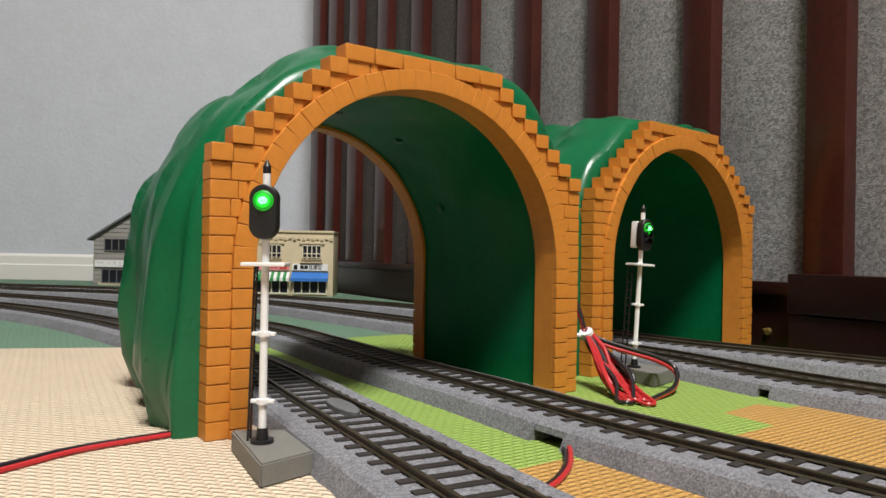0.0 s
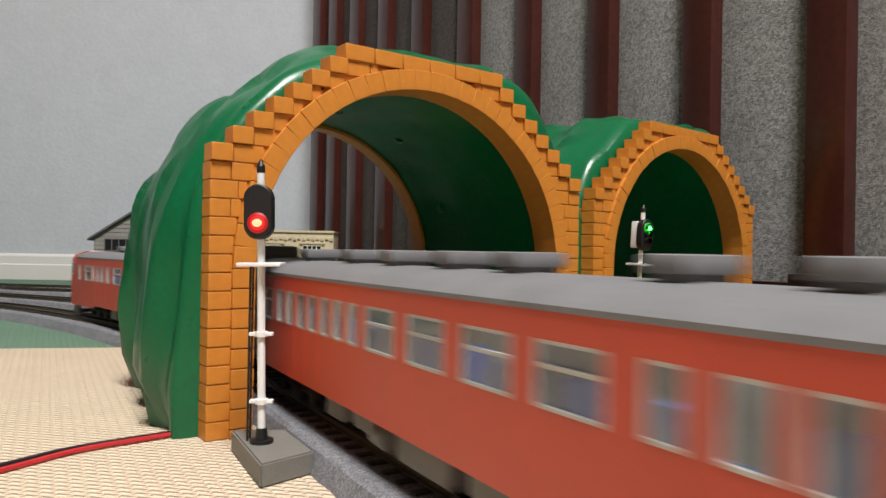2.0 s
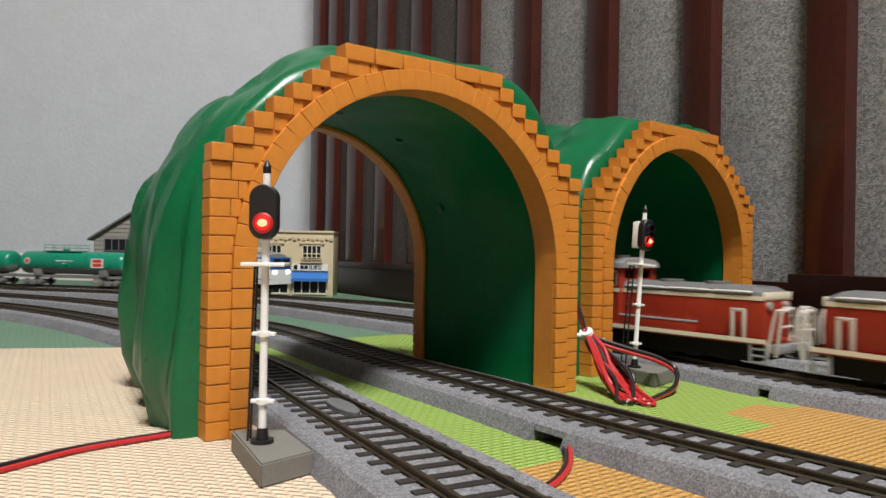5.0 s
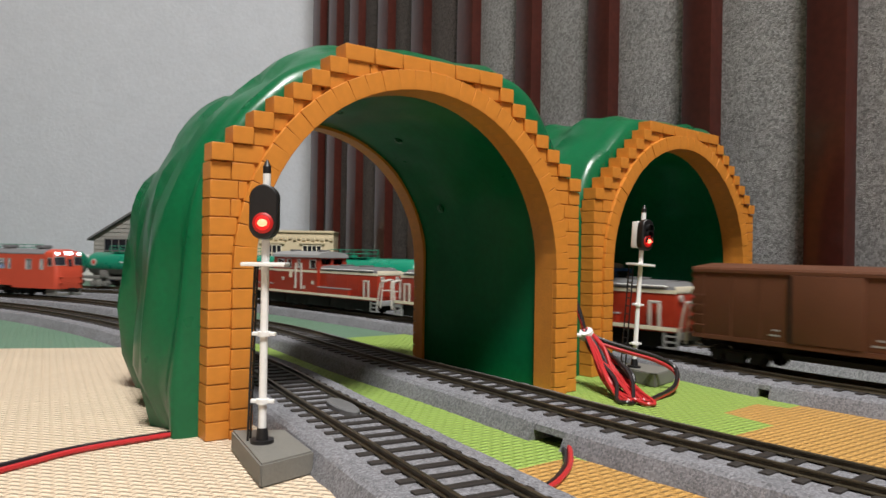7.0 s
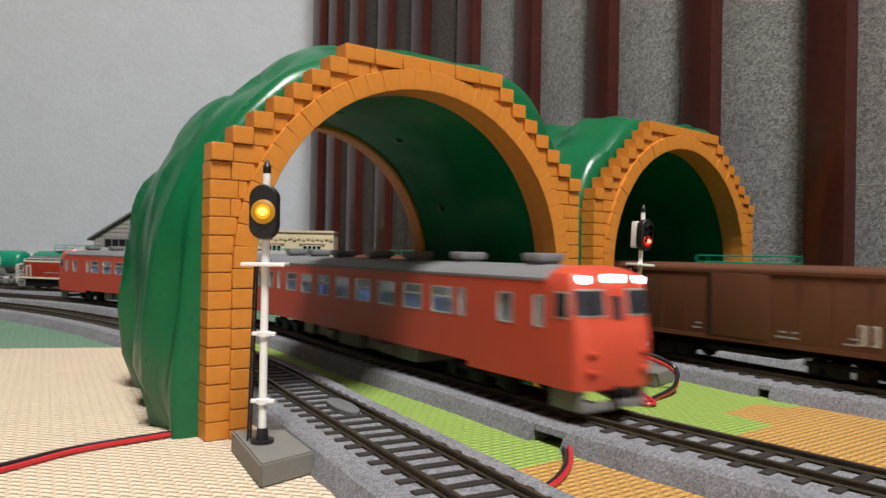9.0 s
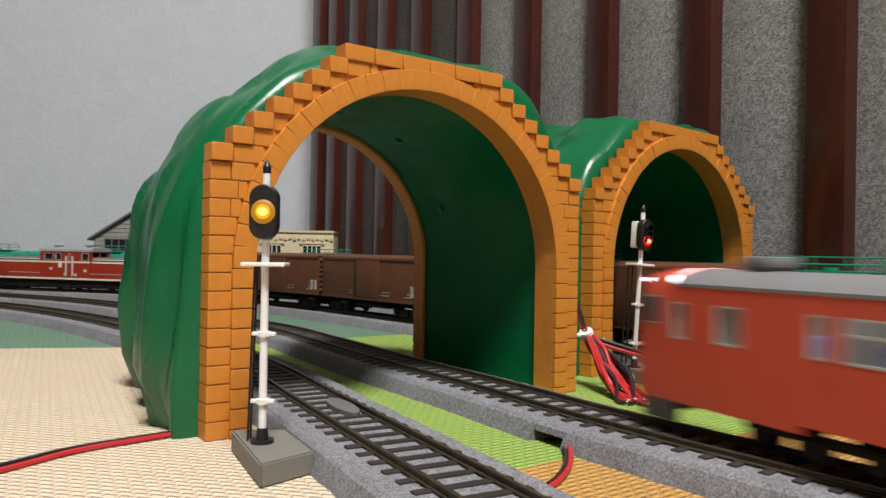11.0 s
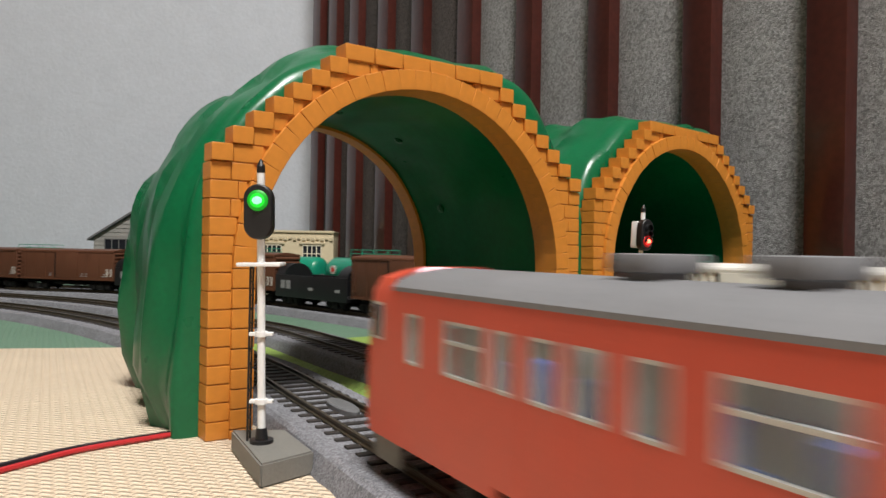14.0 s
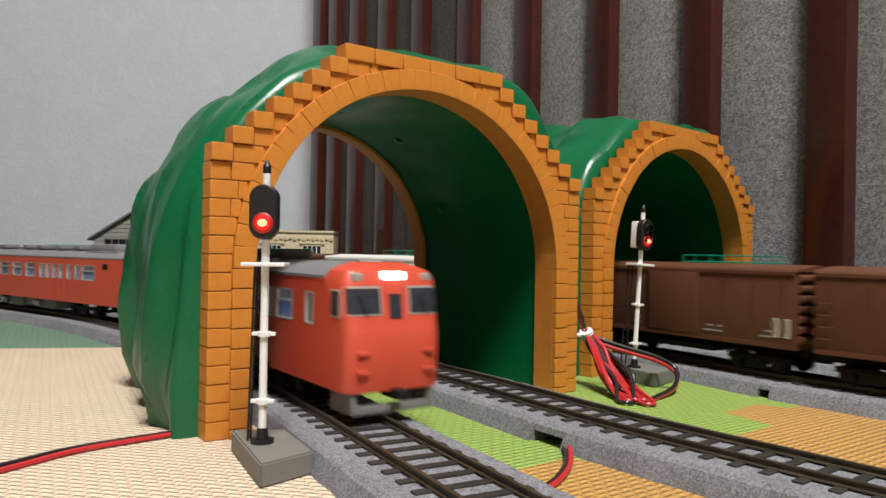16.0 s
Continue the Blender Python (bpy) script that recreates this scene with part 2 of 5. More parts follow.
def closed_line(k):
    """The loop of track k as points 5 mm apart and the way along it."""
    ret = np.array(RETURN, float)
    d = np.gradient(ret, axis=0)
    n = np.stack([d[:, 1], -d[:, 0]], 1)
    ret = ret + APART[k] * n / np.linalg.norm(n, axis=1)[:, None]
    if k == "D":
        ret = ret[1:]
    P = np.vstack([np.array(VISIBLE[k], float), ret])
    out, N = [], len(P)
    for i in range(N):
        p = [P[i - 1], P[i], P[(i + 1) % N], P[(i + 2) % N]]
        t = [0.0]
        for a, b in zip(p, p[1:]):
            t.append(t[-1] + np.linalg.norm(b - a) ** 0.5)
        for x in np.linspace(t[1], t[2], 40, endpoint=False):
            q = [(t[j + 1] - x) / (t[j + 1] - t[j]) * p[j] + (x - t[j]) / (t[j + 1] - t[j]) * p[j + 1] for j in range(3)]
            r = [(t[j + 2] - x) / (t[j + 2] - t[j]) * q[j] + (x - t[j]) / (t[j + 2] - t[j]) * q[j + 1] for j in range(2)]
            out.append((t[2] - x) / (t[2] - t[1]) * r[0] + (x - t[1]) / (t[2] - t[1]) * r[1])
    q = np.vstack([out, out[:1]])
    s = np.concatenate([[0], np.cumsum(np.linalg.norm(np.diff(q, axis=0), axis=1))])
    u = np.linspace(0, s[-1], int(s[-1] / 5), endpoint=False)
    r = np.stack([np.interp(u, s, q[:, i]) for i in (0, 1)], 1)
    for _ in range(30):
        r = (np.roll(r, 1, 0) + 2 * r + np.roll(r, -1, 0)) / 4
    q = np.vstack([r, r[:1]])
    return q, np.concatenate([[0], np.cumsum(np.linalg.norm(np.diff(q, axis=0), axis=1))])


LINES = {k: closed_line(k) for k in "ABCD"}


def on_line(k, s):
    q, way = LINES[k]
    s = s % way[-1]
    return Vector((np.interp(s, way, q[:, 0]), np.interp(s, way, q[:, 1])))


def heading(k, s):
    return on_line(k, s + 2) - on_line(k, s - 2)


# ---- the room ----
def slab(name, dims, mat, label, category="wall", m=None, kind="structure", bevel=0.0):
    ob = box_part(name, dims, mat, None, label, bevel)
    if m is not None:
        ob.matrix_world = m
    return tagged(ob, label, category, kind=kind)


X0, X1, Y0, Y1, TOP = -2400, 1700, -1800, 1350, 2400
slab("floor", (X0, X1, Y0, Y1 + 100, -60, -10), FLOOR, "brown wooden floor boards under the play mats", "floor")
slab("ceiling", (X0, X1, Y0, Y1 + 100, TOP, TOP + 60), CEIL, "plain white ceiling board", "ceiling")
slab("wall_north", (X0, X1, Y1, Y1 + 100, -10, TOP), WALLPAPER, "pale grey embossed wallpaper on the wall")
# the three walls out of view, kept dark so they reflect little
slab("wall_south", (X0, X1, Y0 - 100, Y0, -10, TOP), DARK_WALL, "dark brown unseen wall, added to cut bounced light")
slab("wall_west", (X0 - 100, X0, Y0, Y1, -10, TOP), DARK_WALL, "dark brown unseen wall, added to cut bounced light")
slab("wall_east", (X1, X1 + 100, Y0, Y1, -10, TOP), DARK_WALL, "dark brown unseen wall, added to cut bounced light")
bm = bmesh.new()
prism(bm, [(Y1, -10), (Y1 - 9, -10), (Y1 - 9, 26), (Y1 - 6, 28), (Y1 - 6, 42), (Y1 - 3, 46), (Y1, 47)], X0, -260)
tagged(part("baseboard", bm, PAINT), "white moulded baseboard along the papered wall", "baseboard", kind="structure")
lamp = thing("ceiling_lamp", "round white ceiling lamp, switched on", "lamp", at(LAMP_AT[0] / MM, LAMP_AT[1] / MM, TOP))
bm = bmesh.new()
cyl(bm, (0, 0, -40), (0, 0, 0), 300, 48)
part("diffuser", bm, LAMP_GLOW, lamp)

# ---- the lattice screen along the tracks ----
SCREEN = Matrix.Translation((-0.176, 1.160, 0)) @ Matrix.Rotation(math.atan2(-690, 426), 4, "Z")
screen = thing("lattice_screen", "tall red-brown lacquered lattice screen with grey felt panels", "screen", SCREEN)
POSTS = (-62, 7, 88, 184, 281, 391, 500, 607, 713, 814, 914, 1014, 1114, 1214, 1314, 1414)
for x0, x1 in zip((-120,) + POSTS, POSTS + (1500,)):
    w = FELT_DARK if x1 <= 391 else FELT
    bm = bmesh.new()
    bow = [(x0 + (x1 - x0) * i / 10, 6 - min(10, 0.085 * (x1 - x0)) * math.sin(math.pi * i / 10) ** 0.7) for i in range(11)]
    loft(bm, [[(x, y, z) for x, y in bow + [(x1, 12), (x0, 12)]] for z in (40, 600, 1150, 1700)])
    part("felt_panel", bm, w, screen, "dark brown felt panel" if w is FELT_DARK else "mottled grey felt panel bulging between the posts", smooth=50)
for x in POSTS:
    bm = bmesh.new()
    hw = 16 if x < 450 else 13.5
    box(bm, x - hw, x + hw, -11, 6, 46, 1700, bevel=1.2)
    part("post", bm, LACQUER, screen)
bm = bmesh.new()
box(bm, -130, 1500, -14, 12, -10, 42, bevel=1.5)
box(bm, -130, 1500, -19, -14, 38, 47, bevel=1.5)
part("bottom_rail", bm, DARK_WOOD, screen, "dark stained bottom rail")
bm = bmesh.new()
box(bm, 806, 1500, -34, -19.5, -10, 27, bevel=1.2)
box(bm, 806, 1500, -36, -19.5, 28, 53, bevel=1.2)
part("kick_block", bm, DARK_WOOD, screen, "dark stained double kick board with a groove")
bm = bmesh.new()
cyl(bm, (779, -16.5, 13), (779, -14, 13), 2.2, 10, 2.6)
cyl(bm, (778, -18, 14.5), (779, -14, 13), 0.9, 8)
part("nail", bm, BRASS, screen, "small brass nail head")
bm = bmesh.new()
box(bm, -130, 1500, -14, 12, 1700, 1760, bevel=2)
part("top_rail", bm, LACQUER, screen)

# ---- play mats, 30 cm squares ----
def mat_tile(name, mat, label, m, w, d):
    bm = bmesh.new()
    box(bm, 0, w, 0, d, -10, 0, bevel=0.8)
    ob = part(name, bm, mat)
    ob.matrix_world = m
    return tagged(ob, label, "mat", "floor mats")


AXIS = 36.9
ux, uy = Vector((math.cos(radians(AXIS)), math.sin(radians(AXIS)))), Vector((-math.sin(radians(AXIS)), math.cos(radians(AXIS))))
corner = Vector((72, 247))


def cut_mat(name, pts, mat, label, top=0.0):
    bm = bmesh.new()
    f = bm.faces.new([bm.verts.new((x, y, top)) for x, y in pts])
    ext = bmesh.ops.extrude_face_region(bm, geom=[f])["geom"]
    bmesh.ops.translate(bm, verts=[v for v in ext if isinstance(v, bmesh.types.BMVert)], vec=(0, 0, -10 - top + (0.6 if top < 0 else 0)))
    return tagged(part(name, bm, mat), label, "mat", "floor mats")


def grid_pts(*uv):
    return [tuple(corner + ux * u + uy * v) for u, v in uv]


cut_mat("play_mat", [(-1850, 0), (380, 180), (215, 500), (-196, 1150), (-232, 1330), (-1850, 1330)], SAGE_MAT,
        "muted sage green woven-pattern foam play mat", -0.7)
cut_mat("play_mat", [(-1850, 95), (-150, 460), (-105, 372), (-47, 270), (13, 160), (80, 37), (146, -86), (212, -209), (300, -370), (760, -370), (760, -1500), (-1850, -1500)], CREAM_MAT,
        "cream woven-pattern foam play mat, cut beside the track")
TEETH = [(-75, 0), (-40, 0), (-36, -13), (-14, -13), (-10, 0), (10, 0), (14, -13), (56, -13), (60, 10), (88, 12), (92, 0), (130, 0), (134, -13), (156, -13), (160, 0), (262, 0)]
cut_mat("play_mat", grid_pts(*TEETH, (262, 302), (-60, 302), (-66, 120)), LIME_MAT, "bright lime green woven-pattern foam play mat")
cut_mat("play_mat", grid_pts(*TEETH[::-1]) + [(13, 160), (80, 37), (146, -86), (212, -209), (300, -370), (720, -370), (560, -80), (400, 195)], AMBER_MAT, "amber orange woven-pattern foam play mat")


# ---- tracks ----
def sweep(bm, k, profile, s0, s1, step=10, ragged=0.0, notch=None):
    rings = []
    n = int((s1 - s0) / step)
    ways = [s0 + (s1 - s0) * i / n for i in range(n + 1)]
    if notch:
        ways = sorted([s for s in ways if not notch[0] - 0.5 < s < notch[1] + 0.5] + [notch[0] - 0.1, notch[0], notch[1], notch[1] + 0.1])
    for s in ways:
        p, d = on_line(k, s), heading(k, s).normalized()
        side = Vector((d.y, -d.x))
        if ragged:
            rag = [(y + ragged * noise.noise(Vector((s * 0.21, y * 3.1, 7.0))) * (1.6 if z < 3 else 0.7), z + (0.35 * ragged * noise.noise(Vector((s * 0.3, y, 3.0))) if z > 0 else 0)) for y, z in profile]
        else:
            rag = profile
        if notch and notch[0] <= s <= notch[1]:
            rag = [(-12.0, 3.4), (-21.0, 3.6)] + rag[2:]
        rings.append([(*(p + side * y), z) for y, z in rag])
    rows = loft(bm, rings)
    bm.faces.new(rows[0][::-1])
    bm.faces.new(rows[-1])


tie_bm = bmesh.new()
box(tie_bm, -1.45, 1.45, -13.6, 13.6, 5.6, 7.35, bevel=0.25)
TIE_MESH = mesh_of(tie_bm, TIE, 35)
PITCH = 8.6


def railway(k, near0, near1, notch=None):
    length = LINES[k][1][-1]
    tr = thing("railway_track", "model railway track on grey ballast roadbed with dark ties", "track", group="railway tracks", kind="structure")
    bm = bmesh.new()
    sweep(bm, k, [(-23.5, -1), (-22.6, 1.5), (-20.6, 5.7), (-19.2, BED_Z), (19.2, BED_Z), (20.6, 5.7), (22.6, 1.5), (23.5, -1)], 0, length - 2, 4, 0.6, notch)
    part("roadbed", bm, BALLAST, tr, "granular grey ballast roadbed", smooth=20)
    for y in (-8.25, 8.25):
        bm = bmesh.new()
        sweep(bm, k, [(y - 1.0, 7.3), (y - 0.9, 7.6), (y - 0.3, 7.9), (y - 0.3, 8.6), (y - 0.6, 8.9), (y - 0.6, 9.4), (y - 0.4, RAIL_Z),
                      (y + 0.4, RAIL_Z), (y + 0.6, 9.4), (y + 0.6, 8.9), (y + 0.3, 8.6), (y + 0.3, 7.9), (y + 0.9, 7.6), (y + 1.0, 7.3)], 0, length - 2, 8)
        part("rail", bm, RAIL, tr)
    rest_v, rest_f = [], []
    for i in range(int(length / PITCH)):
        s = i * PITCH
        p, d = on_line(k, s), heading(k, s)
        turn = math.atan2(d.y, d.x)
        if near0 <= s <= near1:
            ob = new("tie", TIE_MESH)
            ob.matrix_world = Matrix.Translation((p.x * MM, p.y * MM, 0)) @ Matrix.Rotation(turn, 4, "Z")
            ob.parent = tr
        else:
            m = Matrix.Translation((p.x * MM, p.y * MM, 0)) @ Matrix.Rotation(turn, 4, "Z")
            b = len(rest_v)
            rest_v += [tuple(m @ Vector((x * MM, y * MM, z * MM))) for z in (5.6, 7.4) for x, y in ((-1.45, -13.6), (1.45, -13.6), (1.45, 13.6), (-1.45, 13.6))]
            rest_f += [tuple(b + j for j in f) for f in ((4, 5, 6, 7), (0, 1, 5, 4), (1, 2, 6, 5), (2, 3, 7, 6), (3, 0, 4, 7))]
    me = bpy.data.meshes.new("ties")
    me.from_pydata(rest_v, [], rest_f)
    me.materials.append(TIE)
    ob = new("far_ties", me)
    ob.parent = tr
    tagged(ob, kind="stuff")
    return tr


# ---- tunnels ----
brick_bm = bmesh.new()
box(brick_bm, -0.5, 0.5, -0.5, 0.5, -0.5, 0.5, bevel=0.05)
BRICK_MESH = mesh_of(brick_bm, ORANGE, 15)
W, R_IN, R_RING, SPRING = 169.0, 69.0, 76.5, 56.0
ROW, STEP = 6.07, 5.78


def arch(r, z0=0.0, n=28, wide=1.0):
    """Points of an arch from the left foot over the crown to the right foot (u from the middle, z)."""
    pts = [(-r, z0), (-r, SPRING * 0.5)]
    pts += [(-r * math.cos(math.pi * i / n), SPRING + r * math.sin(math.pi * i / n)) for i in range(n + 1)]
    return pts + [(r, SPRING * 0.5), (r, z0)]


def step_edge(u):
    """Height of the stepped outline at u."""
    a = min(u, W - u)
    return 97.0 + STEP * min(7, max(0, int(a / 6.9)))


def tunnel(m, seed):
    rnd = random.Random(seed)
    th = thing("toy_tunnel", "green plastic mountain tunnel with orange brick portals", "toy tunnel", m, "toy tunnels")
    # green shell: outer skin, inner skin, end rings
    def outer(v):
        f = v / 112
        hw = float(np.interp(v, (0, 5, 6.5, 9, 13, 25, 52, 80, 108), (89, 90, 92.5, 93.3, 93.5, 93.8, 90.5, 87, 86)))
        h = float(np.interp(v, (0, 5, 6.5, 9, 14, 30, 60, 108), (131, 132, 136, 139.5, 142, 147, 146, 137)))
        ring = []
        n = 60
        for i in range(n + 1):
            a = math.pi * i / n
            c, s = math.cos(a), math.sin(a)
            x = -hw * math.copysign(abs(c) ** 0.52, c) + 5 * s
            z = h * abs(s) ** 0.74
            k = noise.noise(Vector((x * 0.02 + seed, v * 0.055, z * 0.012))) * 5.5 + noise.noise(Vector((x * 0.05, v * 0.13 + seed, z * 0.018))) * 4.5
            k -= abs(noise.noise(Vector((x * 0.015 + 9, v * 0.07 + seed, z * 0.012)))) * 7 - 1.5
            d = math.degrees(a)
            k += 4.5 * math.exp(-((d - 27) / 13) ** 2) - 6.5 * math.exp(-((d - 62) / 13) ** 2) + 11 * math.exp(-((d - 107) / 14) ** 2)
            if d < 60:
                k += (3.2 * noise.noise(Vector((v * 0.13 + seed, z * 0.02, 4.0))) + 1.5 * noise.noise(Vector((v * 0.3, z * 0.03 + seed, 8.0))) - 5.0 * max(0, 1 - z / 15) ** 1.4)
            k *= min(1, 0.1 + f * 4)
            ring.append((W / 2 + x + k * -c, v, max(0, z + k * s * 0.8)))
        return ring

    inner_pts = arch(70.5, 0, 56)
    bm = bmesh.new()
    outs = [outer(v) for v in (5, 5.7, 6.5, 7.6, 9, 11, 14, 18, 23, 28, 34, 40, 46, 52, 58, 64, 70, 76, 82, 88, 94, 99, 104, 106)]
    rows = loft(bm, outs, closed=False)
    def inside(u, v, z):
        k = min(1, (v - 5) / 20, (106 - v) / 20)
        d = k * (2.2 * noise.noise(Vector((u * 0.035 + seed, v * 0.03, z * 0.03))) + 1.1 * noise.noise(Vector((u * 0.08, v * 0.05 + seed, z * 0.07))))
        return (W / 2 + u * (1 + d / 70), v, z if z < 1 else z + d * max(0, z - SPRING) / 70)

    ins = [[inside(u, v, z) for u, z in inner_pts] for v in (5, 12, 19, 26, 33, 40, 48, 56, 64, 72, 80, 88, 96, 106)]
    rin = loft(bm, ins, closed=False)
    n = len(rows[0])
    for a, b in ((rows[0], rin[0]), (rows[-1], rin[-1])):
        for i in range(n - 1):
            bm.faces.new((a[i], a[i + 1], b[i + 1], b[i]))
    lining = {v for row in rin for v in row}
    for f in bm.faces:
        if all(v in lining for v in f.verts):
            f.material_index = 1
    shell = part("mountain_shell", bm, GREEN, th, "glossy green moulded plastic mountain", smooth=60)
    shell.data.materials.append(GREEN_MATT)
    # ribs and bosses inside the vault
    for v, a in ((40, 120), (72, 62), (78, 25)):
        bm = bmesh.new()
        ca, sa = math.cos(radians(a)), math.sin(radians(a))
        cyl(bm, (W / 2 + 71 * ca, v, SPRING + 71 * sa), (W / 2 + 69.8 * ca, v, SPRING + 69.8 * sa), 2.2, 14)
        cyl(bm, (W / 2 + 70 * ca, v, SPRING + 70 * sa), (W / 2 + 69.3 * ca, v, SPRING + 69.3 * sa), 1.2, 10)
        part("screw_boss", bm, GREEN, th)
    for face, v0, v1 in (("front", -2.5, 9.0), ("rear", 101.0, 108.0)):
        bm = bmesh.new()
        inn = arch(R_IN, 0, 36)
        out = []
        for i, (u, z) in enumerate(inn):
            if face == "rear":
                out.append((W / 2 + u * 1.12, SPRING + (z - SPRING) * 1.12 if z > SPRING else z))
            elif z < SPRING - 0.5:
                out.append((0.6 if u < 0 else W - 0.6, z))
            else:
                # outwards from the middle of the arch to just inside the stepped edge
                k = 1.0
                while 0.8 < W / 2 + u * k < W - 0.8 and SPRING + (z - SPRING) * k < step_edge(W / 2 + u * k) - STEP - 0.6:
                    k += 0.004
                out.append((W / 2 + u * k, SPRING + (z - SPRING) * k))
        rows4 = loft(bm, [[(W / 2 + u, v0, z) for u, z in inn], [(u, v0, z) for u, z in out], [(u, v1, z) for u, z in out],
                          [(W / 2 + u, v1, z) for u, z in inn], [(W / 2 + u, v0, z) for u, z in inn]], closed=False)
        portal = part("portal", bm, ORANGE, th, "orange moulded brick portal", smooth=20)

        def brick(u0, u1, z0, z1, deep=2.2, turn=0.0, proud=0.0):
            ob = new("brick", BRICK_MESH)
            ob.parent = portal
            g = 0.3
            ob.matrix_basis = (Matrix.Translation(((u0 + u1) / 2 * MM, ((2.0 - deep / 2 - proud if face == "front" else 105.6 + proud) + rnd.uniform(-0.15, 0.15)) * MM, (z0 + z1) / 2 * MM))
                               @ Matrix.Rotation(turn, 4, "Y") @ Matrix.Diagonal((u1 - u0 - g, deep + 6, z1 - z0 - g, 1)))

        # ring of voussoirs
        n = 32
        for i in range(n):
            a = math.pi * (i + 0.5) / n
            r = (R_IN + R_RING) / 2
            c = (W / 2 - r * math.cos(a), SPRING + r * math.sin(a))
            w = math.pi * R_RING / n
            brick(c[0] - w / 2, c[0] + w / 2, c[1] - 4, c[1] + 4, 3.0, turn=a - math.pi / 2, proud=0.8)
        for i in range(9):
            z = SPRING - (i + 1) * 6.6
            for sgn in (-1, 1):
                u = W / 2 + sgn * (R_IN + 4)
                brick(u - 4, u + 4, max(0, z), z + 6.6, 3.0, proud=0.8)
        if face == "rear":
            continue
        # coursed bricks out to the stepped edge
        for j in range(22):
            z = j * ROW if j < 16 else 16 * ROW + (j - 16) * STEP
            steps = max(0, j - 15)
            a0 = 6.9 * steps
            if z + ROW / 2 > SPRING:
                h = z + ROW / 2 - SPRING
                lim = W / 2 - math.sqrt(max(0, R_RING ** 2 - h * h)) if h < R_RING else W / 2
            else:
                lim = W / 2 - R_RING
            u, first = a0, True
            while u < lim - 1.0:
                wb = (7.0 if (j % 2 == 0) else 9.5) if j <= 14 else (7.4 if first else 9.5)
                e = min(u + wb, lim)
                if lim - e < 2.5:
                    e = lim
                p = 1.0 if first and j >= 15 else 0.0
                for lo, hi in ((u, e), (W - e, W - u)):
                    if hi - lo < 11.5 or lo < W / 2 < hi:
                        brick(lo, hi, z, z + ROW, proud=p)
                    else:
                        brick(lo, (lo + hi) / 2, z, z + ROW, proud=p)
                        brick((lo + hi) / 2, hi, z, z + ROW, proud=p)
                u, first = e, False
        # cap course
        u0, n = 47.5, 6
        wc = (W - 2 * u0) / n
        for i in range(n):
            brick(u0 + i * wc, u0 + (i + 1) * wc, 131.6, 137.6, proud=1.0)
    return th


def frame_at(x, y, ax, ay):
    l = math.hypot(ax, ay)
    return Matrix.Translation((x * MM, y * MM, 0)) @ Matrix.Rotation(math.atan2(ay, ax), 4, "Z")


tunnel(frame_at(-77.4, 235.6, 135, 96), 1)
tunnel(frame_at(74.6, 371.2, 0.76, 0.65), 5)


